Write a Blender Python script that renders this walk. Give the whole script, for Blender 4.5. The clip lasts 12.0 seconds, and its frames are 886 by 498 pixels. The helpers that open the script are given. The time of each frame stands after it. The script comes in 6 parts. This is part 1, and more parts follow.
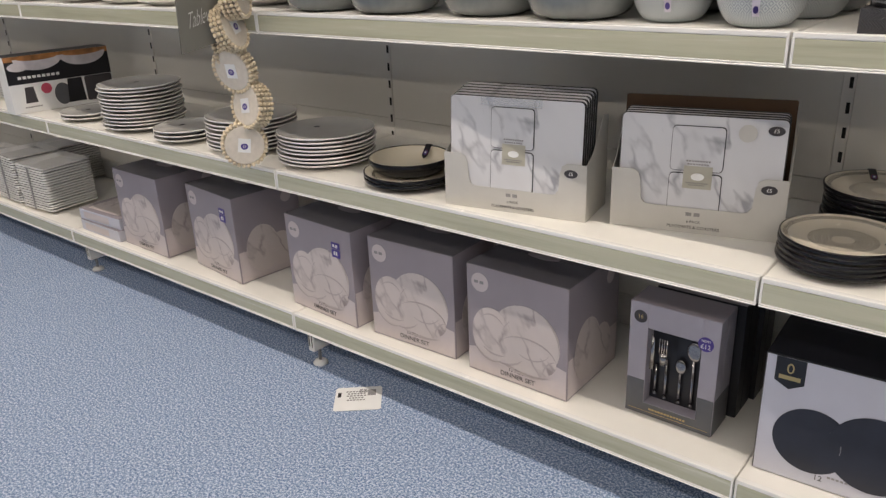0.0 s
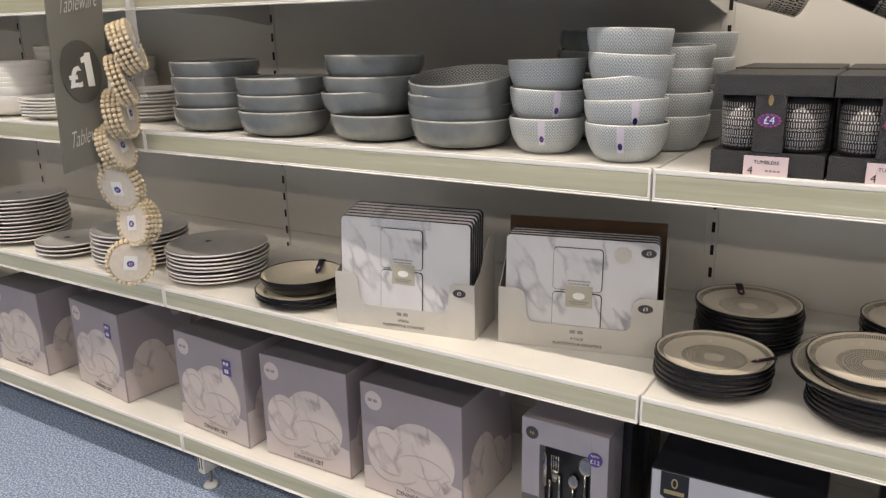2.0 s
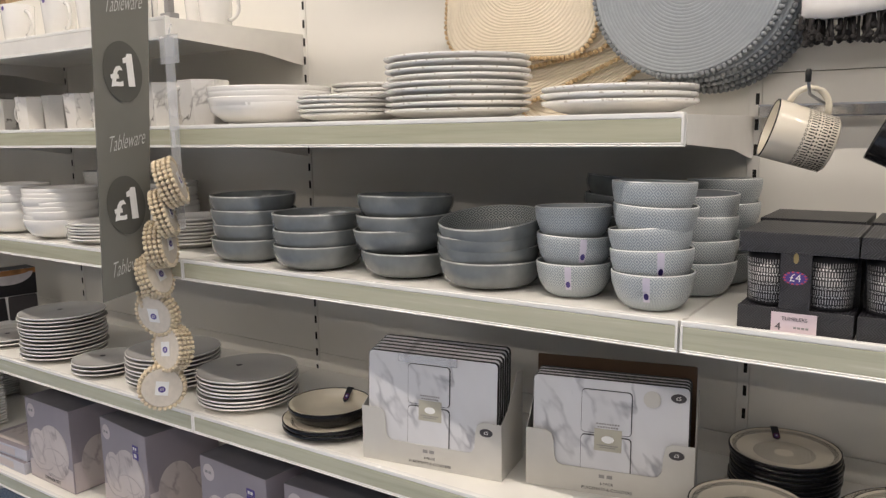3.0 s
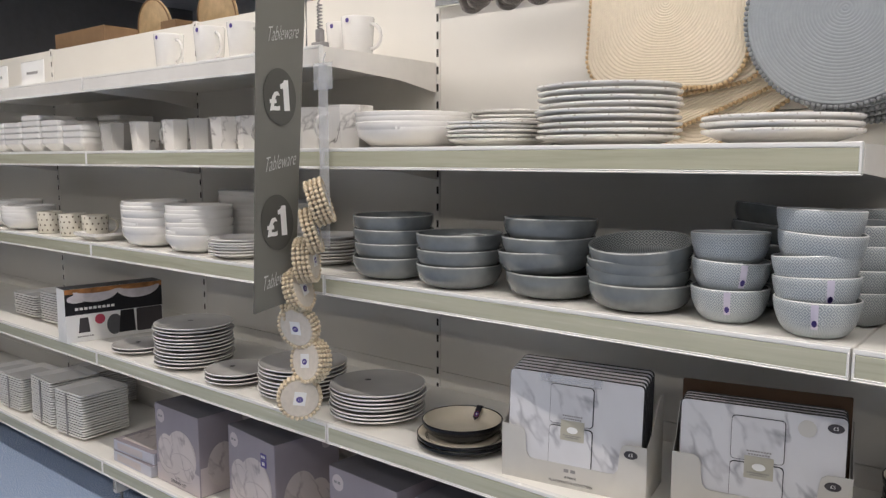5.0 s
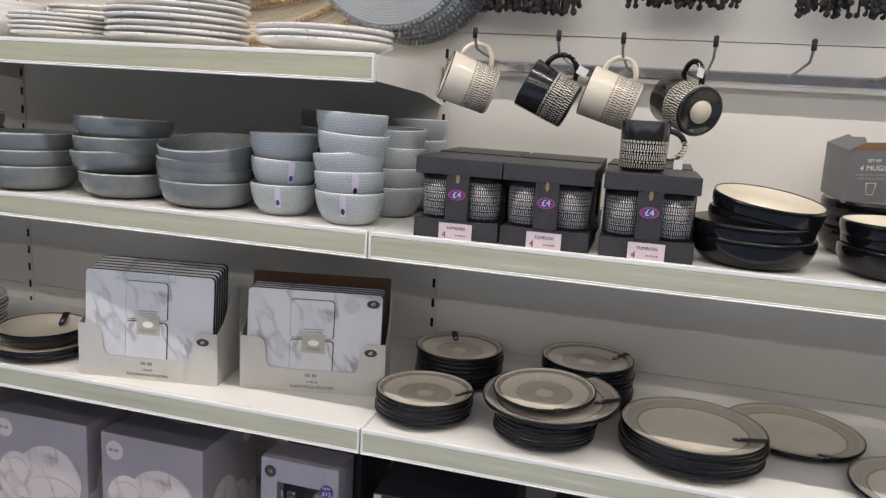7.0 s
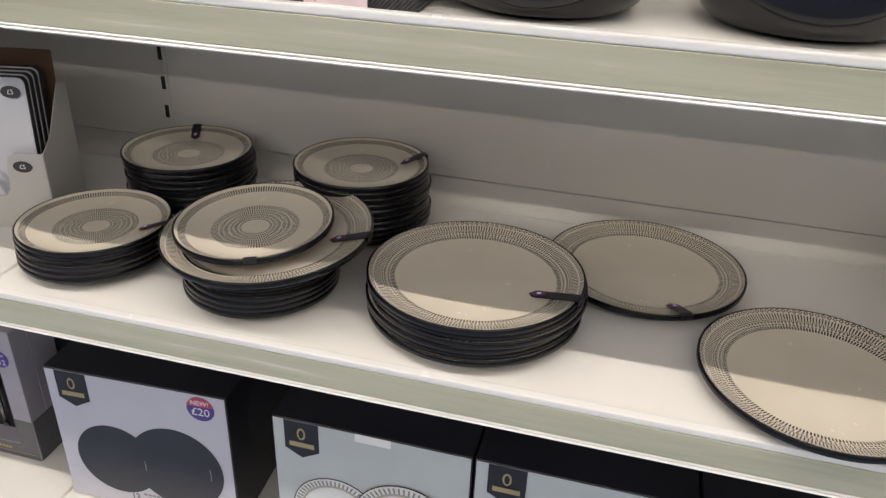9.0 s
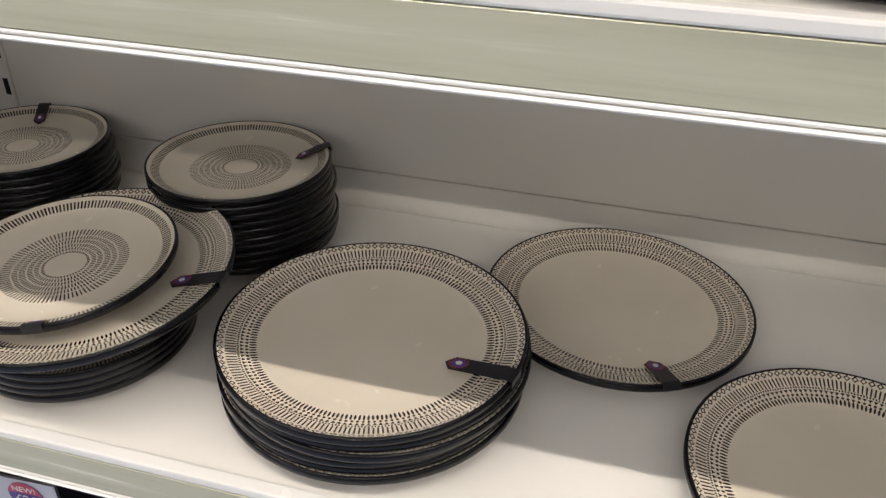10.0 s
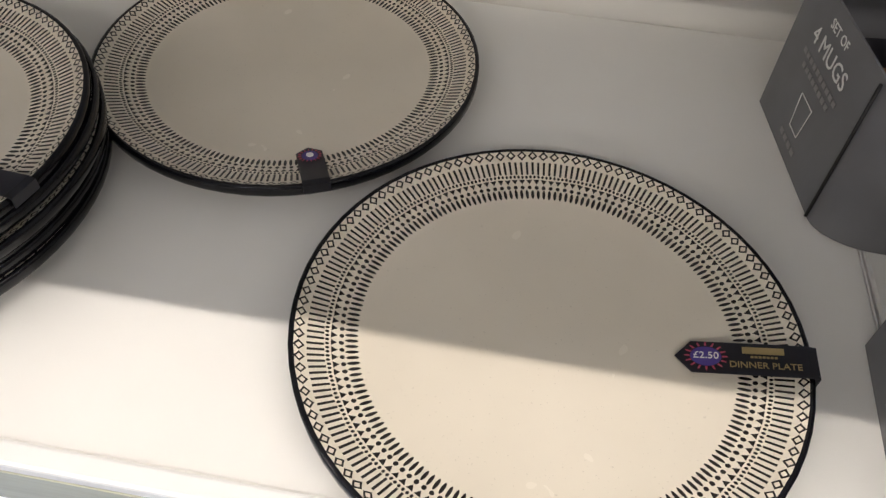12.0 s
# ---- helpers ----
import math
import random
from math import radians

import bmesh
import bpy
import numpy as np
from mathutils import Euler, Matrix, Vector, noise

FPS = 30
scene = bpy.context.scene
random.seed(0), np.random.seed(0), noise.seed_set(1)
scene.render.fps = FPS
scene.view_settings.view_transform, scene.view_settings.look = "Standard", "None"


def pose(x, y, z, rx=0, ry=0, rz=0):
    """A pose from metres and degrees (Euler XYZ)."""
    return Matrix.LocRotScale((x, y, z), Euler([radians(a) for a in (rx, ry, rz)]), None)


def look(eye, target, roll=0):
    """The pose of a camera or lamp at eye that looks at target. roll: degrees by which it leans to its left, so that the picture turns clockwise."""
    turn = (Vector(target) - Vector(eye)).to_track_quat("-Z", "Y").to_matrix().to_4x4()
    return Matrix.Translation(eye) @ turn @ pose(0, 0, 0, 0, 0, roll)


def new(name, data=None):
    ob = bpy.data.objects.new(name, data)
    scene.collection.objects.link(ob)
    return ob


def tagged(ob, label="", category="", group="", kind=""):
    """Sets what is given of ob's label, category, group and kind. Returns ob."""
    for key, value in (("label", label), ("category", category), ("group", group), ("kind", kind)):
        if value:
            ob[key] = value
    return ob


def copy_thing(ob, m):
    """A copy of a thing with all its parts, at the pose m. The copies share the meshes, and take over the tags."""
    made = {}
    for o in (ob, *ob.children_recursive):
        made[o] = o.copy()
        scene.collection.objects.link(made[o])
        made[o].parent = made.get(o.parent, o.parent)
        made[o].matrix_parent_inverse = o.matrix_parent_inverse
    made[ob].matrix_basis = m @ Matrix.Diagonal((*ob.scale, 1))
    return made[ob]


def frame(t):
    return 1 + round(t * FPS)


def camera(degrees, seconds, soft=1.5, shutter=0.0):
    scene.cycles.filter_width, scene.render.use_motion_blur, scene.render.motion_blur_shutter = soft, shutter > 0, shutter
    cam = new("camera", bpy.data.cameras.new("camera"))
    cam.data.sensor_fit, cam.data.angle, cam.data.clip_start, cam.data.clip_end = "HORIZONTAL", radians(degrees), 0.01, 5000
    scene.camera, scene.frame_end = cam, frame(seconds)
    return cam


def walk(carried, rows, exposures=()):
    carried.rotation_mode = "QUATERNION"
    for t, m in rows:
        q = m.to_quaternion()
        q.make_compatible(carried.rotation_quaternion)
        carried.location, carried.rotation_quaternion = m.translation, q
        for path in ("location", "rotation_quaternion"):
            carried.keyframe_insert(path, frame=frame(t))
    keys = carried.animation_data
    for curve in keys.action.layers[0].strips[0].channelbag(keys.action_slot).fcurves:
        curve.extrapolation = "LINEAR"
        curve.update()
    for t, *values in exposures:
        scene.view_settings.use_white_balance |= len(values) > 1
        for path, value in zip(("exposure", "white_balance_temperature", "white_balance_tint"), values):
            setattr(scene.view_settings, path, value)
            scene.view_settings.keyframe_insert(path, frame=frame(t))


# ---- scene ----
cam = camera(59.7, 12.0, 1.35)
PATH = [
    (0, (0.324, -1.684, 1.126), (-0.844, -0.246, 0.373), -2.4),
    (0.5, (0.322, -1.665, 1.123), (-0.775, -0.173, 0.368), -3.8),
    (1, (0.326, -1.666, 1.137), (-0.733, -0.119, 0.442), -3.0),
    (1.5, (0.344, -1.67, 1.149), (-0.677, -0.067, 0.527), -1.9),
    (2, (0.351, -1.649, 1.192), (-0.664, -0.015, 0.644), -1.1),
    (2.5, (0.359, -1.634, 1.256), (-0.699, 0.017, 0.864), -0.5),
    (3, (0.359, -1.639, 1.275), (-0.753, -0.005, 0.973), -0.9),
    (3.5, (0.338, -1.661, 1.284), (-0.834, -0.06, 1.032), -1.9),
    (3.7, (0.319, -1.697, 1.287), (-0.872, -0.106, 1.054), -2.2),
    (5.3, (0.248, -1.8, 1.266), (-1.009, -0.263, 1.032), 0.2),
    (5.5, (0.255, -1.813, 1.263), (-0.923, -0.212, 1.036), 1.4),
    (6, (0.298, -1.809, 1.26), (-0.613, -0.043, 1.031), 3.6),
    (6.5, (0.364, -1.8, 1.254), (-0.281, 0.071, 0.965), 4.1),
    (7, (0.511, -1.784, 1.225), (-0.009, 0.109, 0.843), 3.4),
    (7.5, (0.595, -1.786, 1.205), (0.172, 0.099, 0.688), 2.9),
    (7.7, (0.635, -1.767, 1.194), (0.223, 0.107, 0.632), 2.7),
    (9.3, (0.795, -0.981, 1.096), (0.346, 0.680, 0.080), 2.9),
    (9.5, (0.801, -0.911, 1.082), (0.263, 0.709, 0.041), 1.0),
    (10, (0.808, -0.81, 1.063), (0.404, 0.826, -0.013), 1.6),
    (10.5, (0.848, -0.729, 1.034), (0.714, 0.882, -0.143), 2.0),
    (11, (0.929, -0.64, 0.982), (0.937, 0.845, -0.358), 3.4),
    (11.5, (0.982, -0.584, 0.953), (0.924, 0.796, -0.492), 3.8),
    (12, (1.002, -0.581, 0.930), (0.844, 0.716, -0.585), 3.6),
]
walk(cam, [(t, look(eye, target, roll)) for t, eye, target, roll in PATH],
     exposures=[(0, -0.31, 6800, 10), (2.0, -0.15, 7000, 10), (3.5, -0.38, 6550, 10), (5.5, -0.41, 6350, 10), (7.5, -0.19, 6250, 10), (9.5, -0.17, 6600, 10), (11.0, 0.13, 6450, 10), (11.5, 0.25, 6400, 10), (12.0, 0.04, 6400, 10)])


# ---- light ----
world = bpy.data.worlds.new("shop_air")
scene.world = world
world.use_nodes = True
world.node_tree.nodes["Background"].inputs[0].default_value = (1.0, 0.97, 0.92, 1)
world.node_tree.nodes["Background"].inputs[1].default_value = 0.05


def tube_row(y, watts):
    lamp = bpy.data.lights.new("tube_row", "AREA")
    lamp.shape, lamp.size, lamp.size_y, lamp.energy, lamp.color = "RECTANGLE", 9.6, 0.028, watts, (1.0, 0.905, 0.825)
    ob = new("tube_row", lamp)
    ob.matrix_world = pose(0.5, y, CEIL - 0.09)


CEIL = 2.8
tube_row(-1.01, 108)
for row in (-2.98, -4.94):
    tube_row(row, 92)
tube_row(0.94, 90)


# ---- tools ----
def mesh_of(name, bm):
    me = bpy.data.meshes.new(name)
    bm.normal_update()
    bm.to_mesh(me)
    bm.free()
    return me


def part(name, bm, mat, parent=None, label="", m=None, smooth=False):
    """One mesh object from a bmesh (or ready mesh), under a thing or a part."""
    me = mesh_of(name, bm) if isinstance(bm, bmesh.types.BMesh) else bm
    if not len(me.materials):
        for k in mat if isinstance(mat, (list, tuple)) else [mat]:
            me.materials.append(k)
    if smooth:
        me.shade_smooth()
        me.set_sharp_from_angle(angle=radians(38))
    ob = new(name, me)
    if parent:
        ob.parent = parent
    if m is not None:
        ob.matrix_basis = m
    if label:
        ob["label"] = label
    return ob


def thing(name, label, category, m=None, group="", kind=""):
    ob = new(name)
    ob.empty_display_size = 0.05
    ob.matrix_basis = m if m is not None else Matrix()
    return tagged(ob, label, category, group, kind)


def cuboid(x0, x1, y0, y1, z0, z1, bevel=0.0, bm=None, seg=1):
    own = bmesh.new()
    bmesh.ops.create_cube(own, size=1, matrix=Matrix.Translation(((x0 + x1) / 2, (y0 + y1) / 2, (z0 + z1) / 2)) @ Matrix.Diagonal((x1 - x0, y1 - y0, z1 - z0, 1)))
    if bevel:
        bmesh.ops.bevel(own, geom=own.edges[:], offset=bevel, segments=seg, affect="EDGES", profile=0.6)
    if bm is None:
        return own
    me = bpy.data.meshes.new("t")
    own.to_mesh(me)
    own.free()
    bm.from_mesh(me)
    bpy.data.meshes.remove(me)
    return bm


def lathe(profile, seg=56, mats=None, closed=False):
    """A round body from (radius, height) pairs; mats gives each band's material."""
    bm = bmesh.new()
    rings = []
    for r, z in profile:
        if r < 1e-6:
            rings.append([bm.verts.new((0, 0, z))])
        else:
            rings.append([bm.verts.new((r * math.cos(2 * math.pi * i / seg), r * math.sin(2 * math.pi * i / seg), z)) for i in range(seg)])
    for k in range(len(rings) - 1):
        a, b = rings[k], rings[k + 1]
        for i in range(seg):
            j = (i + 1) % seg
            if len(a) == 1 and len(b) == 1:
                continue
            if len(a) == 1:
                f = bm.faces.new((a[0], b[i], b[j]))
            elif len(b) == 1:
                f = bm.faces.new((a[i], b[0], a[j]))
            else:
                f = bm.faces.new((a[i], b[i], b[j], a[j]))
            f.smooth = True
            if mats:
                f.material_index = mats[k]
    bmesh.ops.recalc_face_normals(bm, faces=bm.faces[:])
    return bm


# ---- materials ----
class Nodes:
    """Short hand for arithmetic in a material's node tree."""

    def __init__(self, name):
        self.mat = bpy.data.materials.new(name)
        self.mat.use_nodes = True
        self.tree = self.mat.node_tree
        self.bsdf = self.tree.nodes["Principled BSDF"]

    def put(self, socket, v):
        if isinstance(v, bpy.types.NodeSocket):
            self.tree.links.new(v, socket)
        elif isinstance(v, (tuple, list)):
            socket.default_value = (*v, 1) if len(v) == 3 and len(socket.default_value) == 4 else v
        else:
            socket.default_value = v

    def op(self, kind, a, b=0.0, c=0.0):
        n = self.tree.nodes.new("ShaderNodeMath")
        n.operation = kind
        for k, v in enumerate((a, b, c)):
            self.put(n.inputs[k], v)
        return n.outputs[0]

    def coords(self, kind="Object"):
        return self.tree.nodes.new("ShaderNodeTexCoord").outputs[kind]

    def xyz(self, v=None):
        n = self.tree.nodes.new("ShaderNodeSeparateXYZ")
        self.put(n.inputs[0], v or self.coords())
        return n.outputs

    def noise(self, scale, detail=3.0, v=None, rough=0.55):
        n = self.tree.nodes.new("ShaderNodeTexNoise")
        self.put(n.inputs["Vector"], v or self.coords())
        n.inputs["Scale"].default_value, n.inputs["Detail"].default_value, n.inputs["Roughness"].default_value = scale, detail, rough
        return n.outputs[0]

    def ramp(self, fac, stops):
        n = self.tree.nodes.new("ShaderNodeValToRGB")
        self.put(n.inputs[0], fac)
        el = n.color_ramp.elements
        while len(el) < len(stops):
            el.new(0.5)
        for e, (p, c) in zip(el, stops):
            e.position, e.color = p, (*c, 1)
        return n.outputs[0]

    def mix(self, fac, a, b):
        n = self.tree.nodes.new("ShaderNodeMix")
        n.data_type = "RGBA"
        self.put(n.inputs[0], fac)
        self.put(n.inputs[6], a)
        self.put(n.inputs[7], b)
        return n.outputs[2]

    def bump(self, height, strength=0.2, distance=0.001):
        n = self.tree.nodes.new("ShaderNodeBump")
        n.inputs["Strength"].default_value, n.inputs["Distance"].default_value = strength, distance
        self.put(n.inputs["Height"], height)
        self.put(self.bsdf.inputs["Normal"], n.outputs[0])

    def done(self, color=None, rough=0.5, metal=0.0, **more):
        if color is not None:
            self.put(self.bsdf.inputs["Base Color"], color)
        self.put(self.bsdf.inputs["Roughness"], rough)
        self.put(self.bsdf.inputs["Metallic"], metal)
        for k, v in more.items():
            self.put(self.bsdf.inputs[k.replace("_", " ")], v)
        return self.mat


def plain(name, color, rough=0.5, metal=0.0, vary=0.06, scale=14, bump=0.0, bscale=300, **more):
    n = Nodes(name)
    lo, hi = [c * (1 - vary) for c in color], [min(1, c * (1 + vary)) for c in color]
    col = n.ramp(n.noise(scale, 4), [(0.3, lo), (0.7, hi)])
    if bump:
        n.bump(n.noise(bscale, 2), bump, 0.0006)
    r = n.op("MULTIPLY_ADD", n.noise(scale * 2.3, 3), 0.12, rough - 0.06)
    return n.done(col, r, metal, **more)


def carpet():
    n = Nodes("blue_carpet")
    fine, mid, big = n.noise(185, 3, None, 0.75), n.noise(85, 3), n.noise(2.2, 2)
    a = n.ramp(fine, [(0.40, (0.07, 0.12, 0.25)), (0.5, (0.25, 0.35, 0.54)), (0.59, (0.70, 0.77, 0.87))])
    b = n.ramp(mid, [(0.35, (0.19, 0.28, 0.45)), (0.65, (0.42, 0.52, 0.68))])
    c = n.mix(0.18, a, b)
    c = n.mix(n.op("MULTIPLY", big, 0.18), c, (0.25, 0.30, 0.42))
    n.bump(fine, 0.7, 0.004)
    return n.done(c, 0.95, Specular_IOR_Level=0.15)


CARPET = carpet()
PANEL = plain("back_panel_enamel", (0.80, 0.775, 0.72), 0.42, vary=0.025, scale=3, bump=0.03, bscale=900)
ENAMEL = plain("shelf_enamel", (0.82, 0.80, 0.75), 0.36, vary=0.03, scale=6, bump=0.03, bscale=900)
RIDGE = plain("white_plastic_ridge", (0.86, 0.85, 0.82), 0.25, vary=0.02)


def ticket_plastic():
    """Clouded, rubbed clear strip over pale green card; long pale streaks paint reflected lights."""
    n = Nodes("ticket_strip_plastic")
    x, y, z = n.xyz(n.coords("Object"))
    info = n.tree.nodes.new("ShaderNodeObjectInfo").outputs["Random"]
    v = n.tree.nodes.new("ShaderNodeCombineXYZ")
    n.put(v.inputs[0], n.op("MULTIPLY_ADD", info, 31.0, n.op("MULTIPLY", x, 1.6)))
    n.put(v.inputs[1], y)
    n.put(v.inputs[2], n.op("MULTIPLY", z, 34.0))
    glare_streak = n.noise(1.6, 4, v.outputs[0], 0.65)
    c = n.ramp(glare_streak, [(0.30, (0.42, 0.415, 0.305)), (0.50, (0.495, 0.49, 0.365)), (0.62, (0.515, 0.51, 0.385)), (0.74, (0.61, 0.605, 0.50))])
    n.bump(n.noise(5, 3, v.outputs[0]), 0.12, 0.002)
    return n.done(c, n.op("MULTIPLY_ADD", glare_streak, 0.35, 0.03), Coat_Weight=0.5, Coat_Roughness=0.08)


TICKET = ticket_plastic()
STEEL = plain("upright_steel", (0.80, 0.775, 0.73), 0.4, vary=0.03)
DARK = plain("dark_slot", (0.012, 0.011, 0.010), 0.8)
# CEILING and WALL are toned down to cut light bounced into the shelves.
CEILING = plain("ceiling_board", (0.56, 0.55, 0.54), 0.9, bump=0.1, bscale=120)
WALL = plain("low_bounce_wall", (0.17, 0.165, 0.16), 0.8)
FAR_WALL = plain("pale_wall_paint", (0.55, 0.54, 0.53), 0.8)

# ---- structure ----
def setting(name, bm, mat, label, category):
    return tagged(part(name, bm, mat), label, category, kind="structure")


setting("floor", cuboid(-7, 6, -6.4, 3.0, -0.1, 0), CARPET, "blue flecked loop-pile shop carpet", "floor")
setting("ceiling", cuboid(-7, 6, -6.4, 3.0, CEIL, CEIL + 0.1), CEILING, "white suspended ceiling", "ceiling")
setting("wall_north", cuboid(-7, 6, 3.0, 3.15, 0, CEIL), FAR_WALL, "plain wall closing off the shop", "wall")
# Dark walls added to close the room; south and east stay unseen.
setting("wall_south", cuboid(-7, 6, -6.55, -6.4, 0, CEIL), WALL, "plain wall closing off the shop", "wall")
setting("wall_west", cuboid(-7.15, -7, -6.4, 3.0, 0, CEIL), WALL, "plain wall closing off the shop", "wall")
setting("wall_east", cuboid(6, 6.15, -6.4, 3.0, 0, CEIL), WALL, "plain wall closing off the shop", "wall")

BAY = 1.22
LEVELS = dict(base=0.168, low=0.578, mid=0.972, high=1.295, top=1.550)
FRONT = -0.455
SEAMS = (0.02, 0.252, 0.627, 1.002, 1.377, 1.752, 2.127)
backing = tagged(new("wall_back"), "cream enamelled steel back panels of the shelving", "wall", kind="structure")
for k in range(-4, 3):
    ends = SEAMS if k >= -1 else (*SEAMS[:5], 1.795)
    for a, b in zip(ends, ends[1:]):
        part("panel", cuboid(k * BAY + 0.012, (k + 1) * BAY - 0.012, 0, 0.02, a + 0.0008, b - 0.0008, 0.0008), PANEL, backing)

    # Unseen dark sheet, added behind the panels to keep their seams in shade.
    part("seam_shade_sheet", cuboid(k * BAY + 0.013, (k + 1) * BAY - 0.013, 0.021, 0.026, 0.03, ends[-1] - 0.004), DARK, backing)

slot_mesh = mesh_of("slot", cuboid(-0.0035, 0.0035, -0.0005, 0.001, -0.011, 0.011))
slot_mesh.materials.append(DARK)
for k in range(-4, 4):
    top = 2.127 if k >= -1 else 1.80
    post = thing("upright", "cream slotted steel shelving upright", "upright", pose(k * BAY, 0, 0), "shelving uprights")
    part("post", cuboid(-0.0115, 0.0115, -0.003, 0.05, 0.02, top, 0.001), STEEL, post)
    for i in range(int((top - 0.2) / 0.05)):
        part("slot", slot_mesh, DARK, post, m=pose(0.004, -0.0035, 0.228 + i * 0.05))


def make_shelf(depth=-FRONT):
    s = thing("shelf", "cream enamelled steel shelf with a ticket strip", "shelf", pose(0, 0, -5), "gondola shelves")
    part("deck", cuboid(0.002, BAY - 0.002, -depth + 0.012, -0.0045, -0.022, 0, 0.0015), ENAMEL, s)
    lip = cuboid(0.002, BAY - 0.002, -depth - 0.001, -depth + 0.0118, -0.006, 0.003, 0.002, seg=2)
    cuboid(0.002, BAY - 0.002, -depth + 0.002, -depth + 0.0118, -0.046, -0.006, bm=lip)
    cuboid(0.002, 0.006, -depth - 0.0022, -depth + 0.004, -0.046, -0.004, 0.001, bm=lip)
    cuboid(BAY - 0.006, BAY - 0.002, -depth - 0.0022, -depth + 0.004, -0.046, -0.004, 0.001, bm=lip)
    part("front_rail", lip, RIDGE, s)
    part("ticket_strip", cuboid(0.0062, BAY - 0.0062, -depth - 0.001, -depth + 0.0018, -0.0425, -0.0065, 0.0005), TICKET, s)
    bot = cuboid(0.002, BAY - 0.002, -depth - 0.003, -depth + 0.0115, -0.0495, -0.0465, 0.0012)
    cuboid(0.002, BAY - 0.002, -depth - 0.0015, -depth + 0.0115, -0.046, -0.043, 0.001, bm=bot)
    part("bottom_lip", bot, RIDGE, s)
    for x in (0.0008, BAY - 0.0019):
        bm = bmesh.new()
        f = bm.faces.new([bm.verts.new((x, y, z)) for y, z in ((-0.002, -0.0005), (-depth + 0.0125, -0.0005), (-depth + 0.0125, -0.046), (-0.16, -0.062), (-0.03, -0.082), (-0.002, -0.085))])
        ext = bmesh.ops.extrude_face_region(bm, geom=[f])
        bmesh.ops.translate(bm, verts=[v for v in ext["geom"] if isinstance(v, bmesh.types.BMVert)], vec=(0.0011, 0, 0))
        bmesh.ops.recalc_face_normals(bm, faces=bm.faces[:])
        part("bracket", bm, STEEL, s)
    return s


first = make_shelf()
TOP_STRIP = mesh_of("ticket_strip", cuboid(0.0062, BAY - 0.0062, FRONT - 0.001, FRONT + 0.0018, -0.0425, -0.0065, 0.0005))
TOP_STRIP.materials.append(STEEL)
spots = [(k, n) for k in range(-4, 3) for n in LEVELS if not ((n == "high" and k > -1) or (n == "top" and k > -2))]
for i, (k, n) in enumerate(spots):
    m = pose(k * BAY, 0, LEVELS[n])
    if i:
        unit = copy_thing(first, m)
    else:
        unit, first.matrix_basis = first, m
    if n == "top":
        for piece in unit.children:
            if piece.name.startswith("ticket_strip"):
                piece.data = TOP_STRIP
                piece["label"] = "plain pale steel front edge"


# ---- materials of the goods ----
def radial(n):
    """Radius and turn (0 to 1) of a point on a round piece."""
    x, y, _ = n.xyz()
    r = n.op("SQRT", n.op("ADD", n.op("MULTIPLY", x, x), n.op("MULTIPLY", y, y)))
    t = n.op("ADD", n.op("DIVIDE", n.op("ARCTAN2", y, x), 2 * math.pi), 0.5)
    return r, t


def ring_marks(n, r, t, count, mid, half, shape, fill):
    """A ring of printed marks: 1 where there is ink."""
    u = n.op("SUBTRACT", n.op("FRACT", n.op("MULTIPLY", t, count)), 0.5)
    au = n.op("MULTIPLY", n.op("ABSOLUTE", u), 2.0)
    v = n.op("DIVIDE", n.op("SUBTRACT", r, mid), half)
    av = n.op("ABSOLUTE", v)
    if shape == "diamond":
        d = n.op("ADD", au, av)
        return n.op("MULTIPLY", n.op("LESS_THAN", d, 0.92), n.op("GREATER_THAN", d, 0.50))
    if shape == "dot":
        d = n.op("ADD", n.op("MULTIPLY", au, n.op("DIVIDE", au, fill * fill)), n.op("MULTIPLY", av, av))
        return n.op("LESS_THAN", d, 1.0)
    if shape == "triangle":
        edge = n.op("MULTIPLY", n.op("ADD", v, 1.0), fill / 2)
        return n.op("MULTIPLY", n.op("LESS_THAN", au, edge), n.op("LESS_THAN", av, 1.0))
    if shape == "band":
        return n.op("LESS_THAN", av, 1.0)
    return n.op("MULTIPLY", n.op("LESS_THAN", au, fill), n.op("LESS_THAN", av, 1.0))


def printed_glaze(name, rings):
    n = Nodes(name)
    r, t = radial(n)
    ink = 0.0
    wob = n.op("MULTIPLY_ADD", n.noise(160, 1), 0.0011, -0.00055)
    rr = n.op("ADD", r, wob)
    for count, mid, half, shape, fill in rings:
        ink = n.op("MAXIMUM", ink, ring_marks(n, rr, t, count, mid, half, shape, fill))
    cream = n.ramp(n.noise(9, 4), [(0.3, (0.66, 0.60, 0.49)), (0.7, (0.72, 0.655, 0.54))])
    speck = n.op("GREATER_THAN", n.noise(700, 1), 0.74)
    cream = n.mix(n.op("MULTIPLY", speck, 0.25), cream, (0.30, 0.25, 0.2))
    return n.done(n.mix(ink, cream, (0.014, 0.012, 0.011)), n.op("MULTIPLY_ADD", n.noise(40, 2), 0.1, 0.2), Coat_Weight=0.3, Coat_Roughness=0.12)


